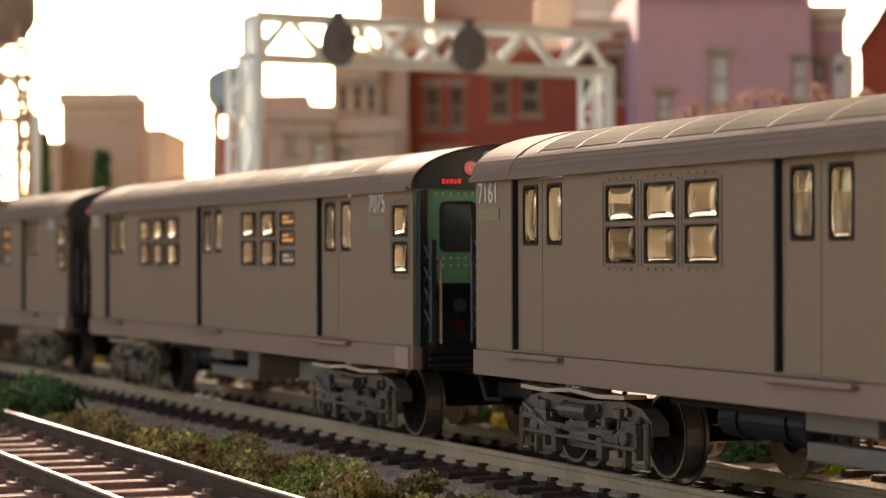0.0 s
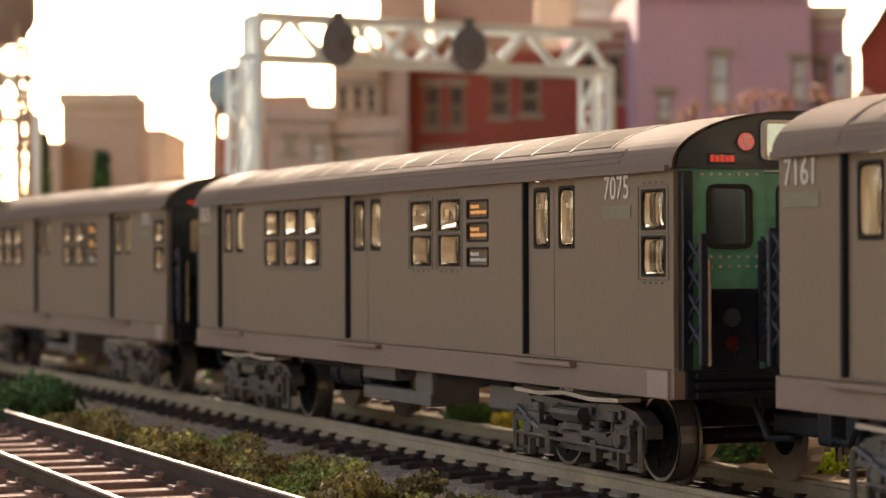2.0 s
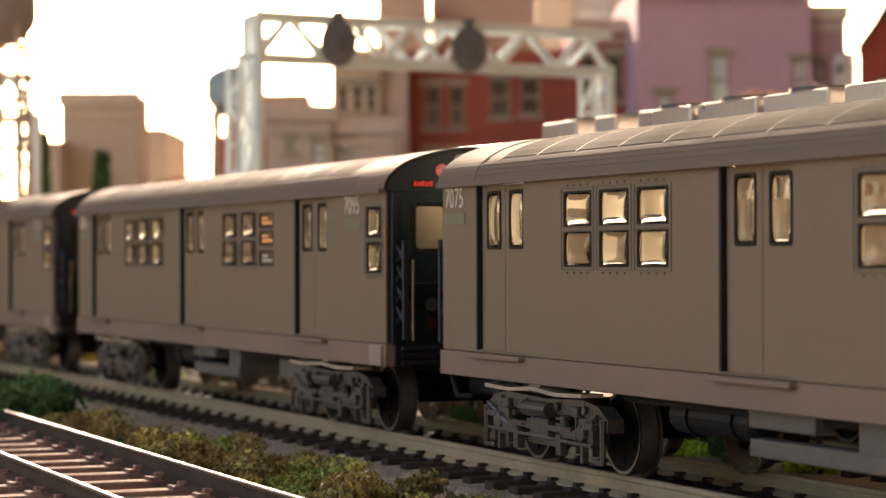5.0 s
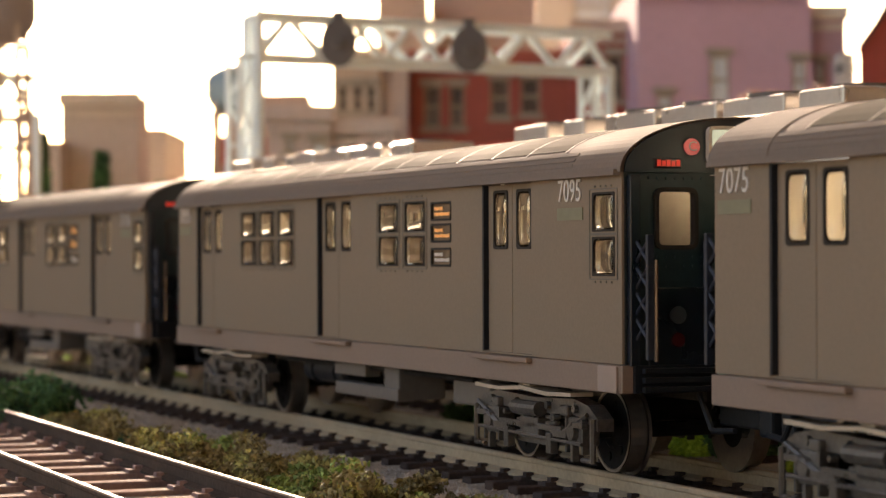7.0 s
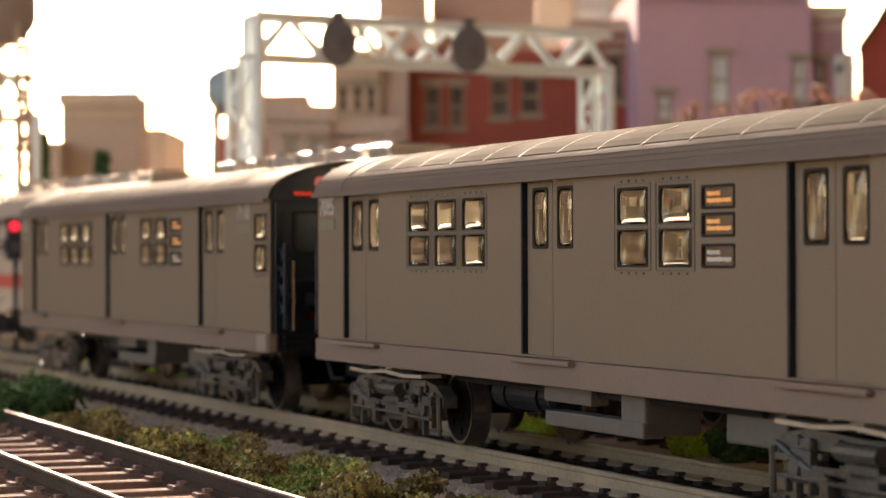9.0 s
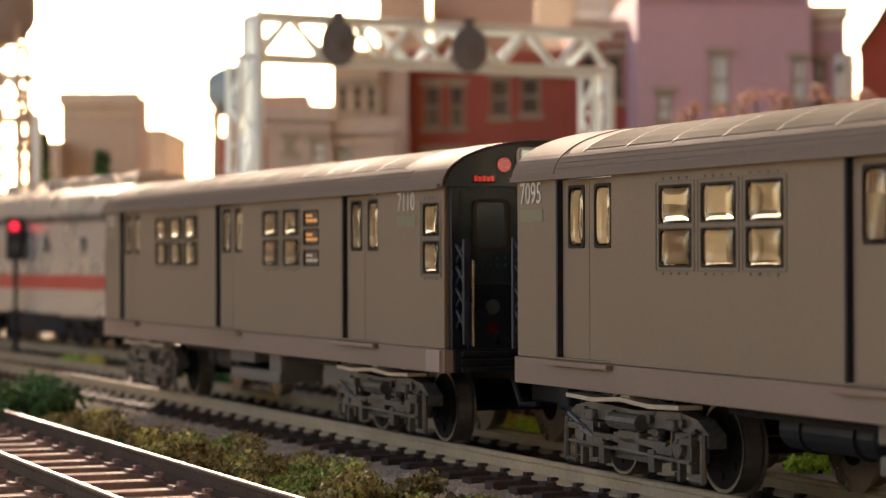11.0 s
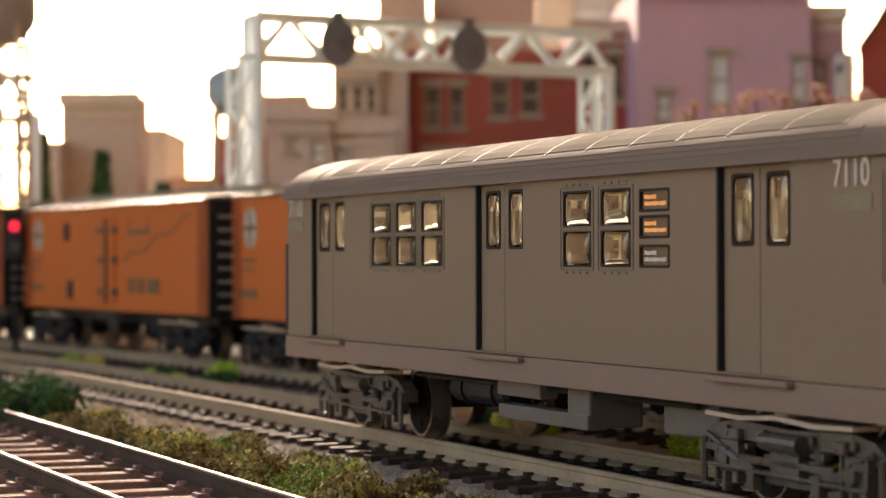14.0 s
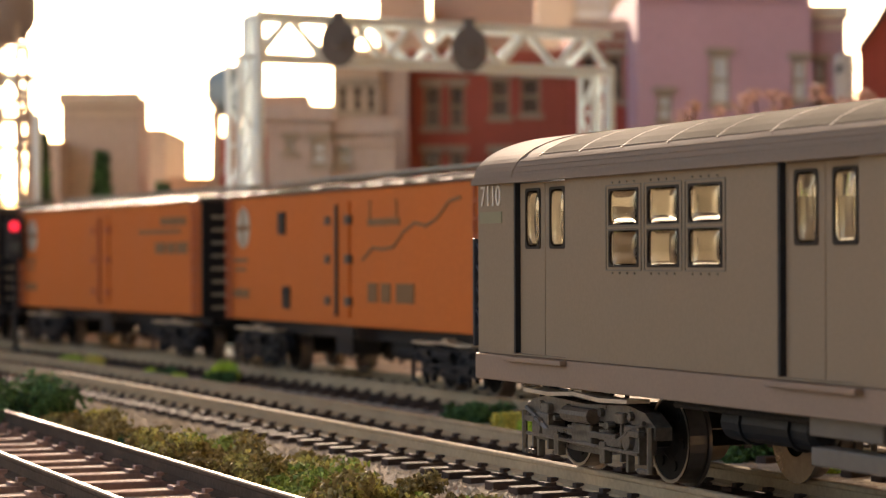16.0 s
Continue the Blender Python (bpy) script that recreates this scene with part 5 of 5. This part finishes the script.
building("red_brick_building", "red brick building with paired windows", -0.0138, 0.0528, .98, .2, 0.1087, REDBRICK,
         [(-0.0077, -0.0008, 0.0784, 0.0955), (0.0029, 0.0089, 0.0784, 0.0955), (0.0195, 0.0274, 0.0826, 0.0983), (0.0320, 0.0399, 0.0837, 0.0987),
          (-0.0077, -0.0008, 0.0521, 0.0682), (0.0029, 0.0089, 0.0521, 0.0682), (0.0195, 0.0274, 0.0532, 0.0682), (0.0320, 0.0399, 0.0532, 0.0682)], DARKPANE, REDBRICK)
building("dark_red_building", "dark red brick building with a heavy cornice", 0.0525, 0.0786, .97, .2, 0.1200, DARKRED,
         [(0.0667, 0.0733, 0.0884, 0.1071), (0.0564, 0.0621, 0.0884, 0.1071)], DARKPANE, BROWNB)
building("brown_tower_block", "tall brown block behind the red building", -0.0063, 0.0485, 1.25, .15, 0.1716, BROWNB, (), None, BROWNB)
building("beige_building", "beige stucco building with a row of dark windows", -0.0443, -0.0250, .96, .12, 0.1077, BEIGE,
         [(-0.0420, -0.0379, 0.0841, 0.0941), (-0.0361, -0.0320, 0.0841, 0.0941), (-0.0305, -0.0266, 0.0841, 0.0941)], DARKPANE, BEIGE)
building("pale_narrow_building", "narrow pale concrete building beside the red one", -0.0249, -0.0140, .965, .12, 0.1074, GREYTAN)
building("dark_gable_block", "brown roofed block behind the signal bridge", -0.0327, -0.0072, 1.2, .12, 0.1580, BROWNB)
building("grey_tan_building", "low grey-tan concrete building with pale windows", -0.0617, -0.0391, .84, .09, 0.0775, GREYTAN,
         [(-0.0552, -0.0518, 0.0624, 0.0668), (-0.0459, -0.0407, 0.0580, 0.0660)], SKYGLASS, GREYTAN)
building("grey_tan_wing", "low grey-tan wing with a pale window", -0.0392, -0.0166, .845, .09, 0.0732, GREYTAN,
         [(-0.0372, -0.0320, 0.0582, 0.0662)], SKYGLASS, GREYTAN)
building("brown_block_building", "plain brown block building beside the conifers", -0.1513, -0.1204, .95, .03, 0.0902, BROWNB, (), None, BEIGE)
building("brown_low_building", "low brown brick building beside the conifers", -0.1534, -0.1484, .93, .10, 0.0708, BROWNB)
building("pink_low_building", "low pinkish building beyond the trees", -0.1389, -0.1275, 1.1, .1, 0.0852, BEIGE)
building("low_brown_house", "low brown shed beyond the far line", -0.1157, -0.0904, 1.0, .08, 0.0592, BROWNB)
building("brown_brick_shed", "brown brick shed behind the bridge post", -0.0876, -0.0685, .93, .08, 0.0730, DARKRED)

# red house with a sloping roof at the end of the street
rh = thing("red_house", "dark red house with a sloping roof edge", "building", "town buildings")
bm = B()
X0, X1, Y0, ZA, ZB = 0.1532, 0.2317, .88, 0.1016, 0.2113
loft(bm, [[(X0 + 0.2 * d, Y0 + d, GZ), (X1, Y0 + d, GZ), (X1, Y0 + d, ZB), (X0 + 0.2 * d, Y0 + d, ZA)] for d in (0, 0.15)])
part("wall", bm, DARKRED, rh)
bm = B()
loft(bm, [[(X0 - 0.001 + 0.2 * d, Y0 - 0.003 + d, ZA - 0.002), (X1, Y0 - 0.003 + d, ZB), (X1, Y0 - 0.003 + d, ZB + 0.003), (X0 - 0.001 + 0.2 * d, Y0 - 0.003 + d, ZA + 0.001)] for d in (0, 0.156)])
part("roof", bm, TARROOF, rh)
building("pale_pier", "pale stone pier beside the red house", 0.1518, 0.1546, .9, .02, 0.1018, PALE)
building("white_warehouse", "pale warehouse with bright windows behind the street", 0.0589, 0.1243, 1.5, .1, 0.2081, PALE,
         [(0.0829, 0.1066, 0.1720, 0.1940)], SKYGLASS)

building("brown_stepped_block", "brown block seen through the signal bridge", -0.0790, -0.0590, 1.05, .06, 0.0960, BROWNB, (), None, BROWNB)
building("brown_lower_block", "lower brown block seen through the signal bridge", -0.0588, -0.0500, 1.05, .06, 0.0860, BROWNB)


def water_tower(x, y, zc, r, hh, material, label):
    w = thing("water_tower", label, "water tower", at=pose(x, y, 0))
    bm = B()
    rings = []
    for f, k in ((-1.0, 0.25), (-0.85, 0.6), (-0.6, 0.88), (-0.35, 1.0), (0.35, 1.0), (0.6, 0.9), (0.85, 0.55), (1.0, 0.08)):
        rings.append([(r * k * math.cos(t), r * k * math.sin(t), zc + f * hh) for t in np.linspace(0, 2 * math.pi, 28, endpoint=False)])
    loft(bm, rings)
    part("tank", bm, material, w, smooth=True)
    for i in range(4):
        a = math.pi / 4 + i * math.pi / 2
        bm = B()
        tube(bm, (r * 1.15 * math.cos(a), r * 1.15 * math.sin(a), GZ), (r * 0.85 * math.cos(a), r * 0.85 * math.sin(a), zc - hh * 0.3), 0.0012, 0.0010, 8)
        part("leg", bm, BROWNB, w)
        bm = B()
        b = a + math.pi / 2
        for k in range(3):
            z0, z1 = GZ + (zc - hh - GZ) * k / 3, GZ + (zc - hh - GZ) * (k + 1) / 3
            tube(bm, (r * math.cos(a), r * math.sin(a), z0), (r * math.cos(b), r * math.sin(b), z1), 0.0005, seg=6)
            tube(bm, (r * math.cos(a), r * math.sin(a), z1), (r * math.cos(b), r * math.sin(b), z1), 0.0006, seg=6)
        part("brace", bm, BROWNB, w)
    bm = B()
    tube(bm, (0, 0, GZ), (0, 0, zc - hh * 0.9), 0.0018, seg=10)
    part("riser", bm, BROWNB, w)
    return w


water_tower(-0.0782, .9, 0.0885, .0108, .0095, TANKBLUE, "pale blue water tower on a braced stand")
water_tower(-0.1450, .78, 0.1081, .0130, .0140, TANKGREY, "mauve-grey water tower on tall braced legs")


# ---- what moves ----
def train_s(t):
    return float(np.interp(t, (0, 4.2, 6.3, 9.2, 11.3, 16.0), (0, 0.15801, 0.23427, 0.34251, 0.41921, 0.59582)))


def freight_s(t):
    return 0.086 * (16 - t) - 0.1573


def motions():
    for k, car in enumerate(CARS):
        ahead, ride = ((0.19748, 0.0004), (-0.0006, 0.0), (-0.19791, 0.0), (-0.39761, 0.0))[k]
        walk(car, [(t, pose(0, 0, ride) @ rigid(train_s(t) + ahead, 0.063)) for t in np.arange(0, 16.01, 0.25)])
    for k, car in enumerate(REEFERS):
        walk(car, [(t, rigid(freight_s(t) - 0.4175 + 0.167 * k, 0.054, far_line)) for t in np.arange(0, 16.01, 0.5)])
    for k, lo in enumerate(DIESELS):
        walk(lo, [(t, rigid(freight_s(t) - 0.581 - 0.160 * k, 0.046, far_line)) for t in np.arange(0, 16.01, 0.5)])
    for ws, x, r, car in WHEELS:
        go = train_s if car in CARS else freight_s
        step = 0.15 if car in CARS else 0.08
        n = int(math.ceil(16 / step))
        walk(ws, [(16 * i / n, pose(x, 0, r, 0, math.degrees(go(16 * i / n) / r) % 360, 0)) for i in range(n + 1)])


motions()
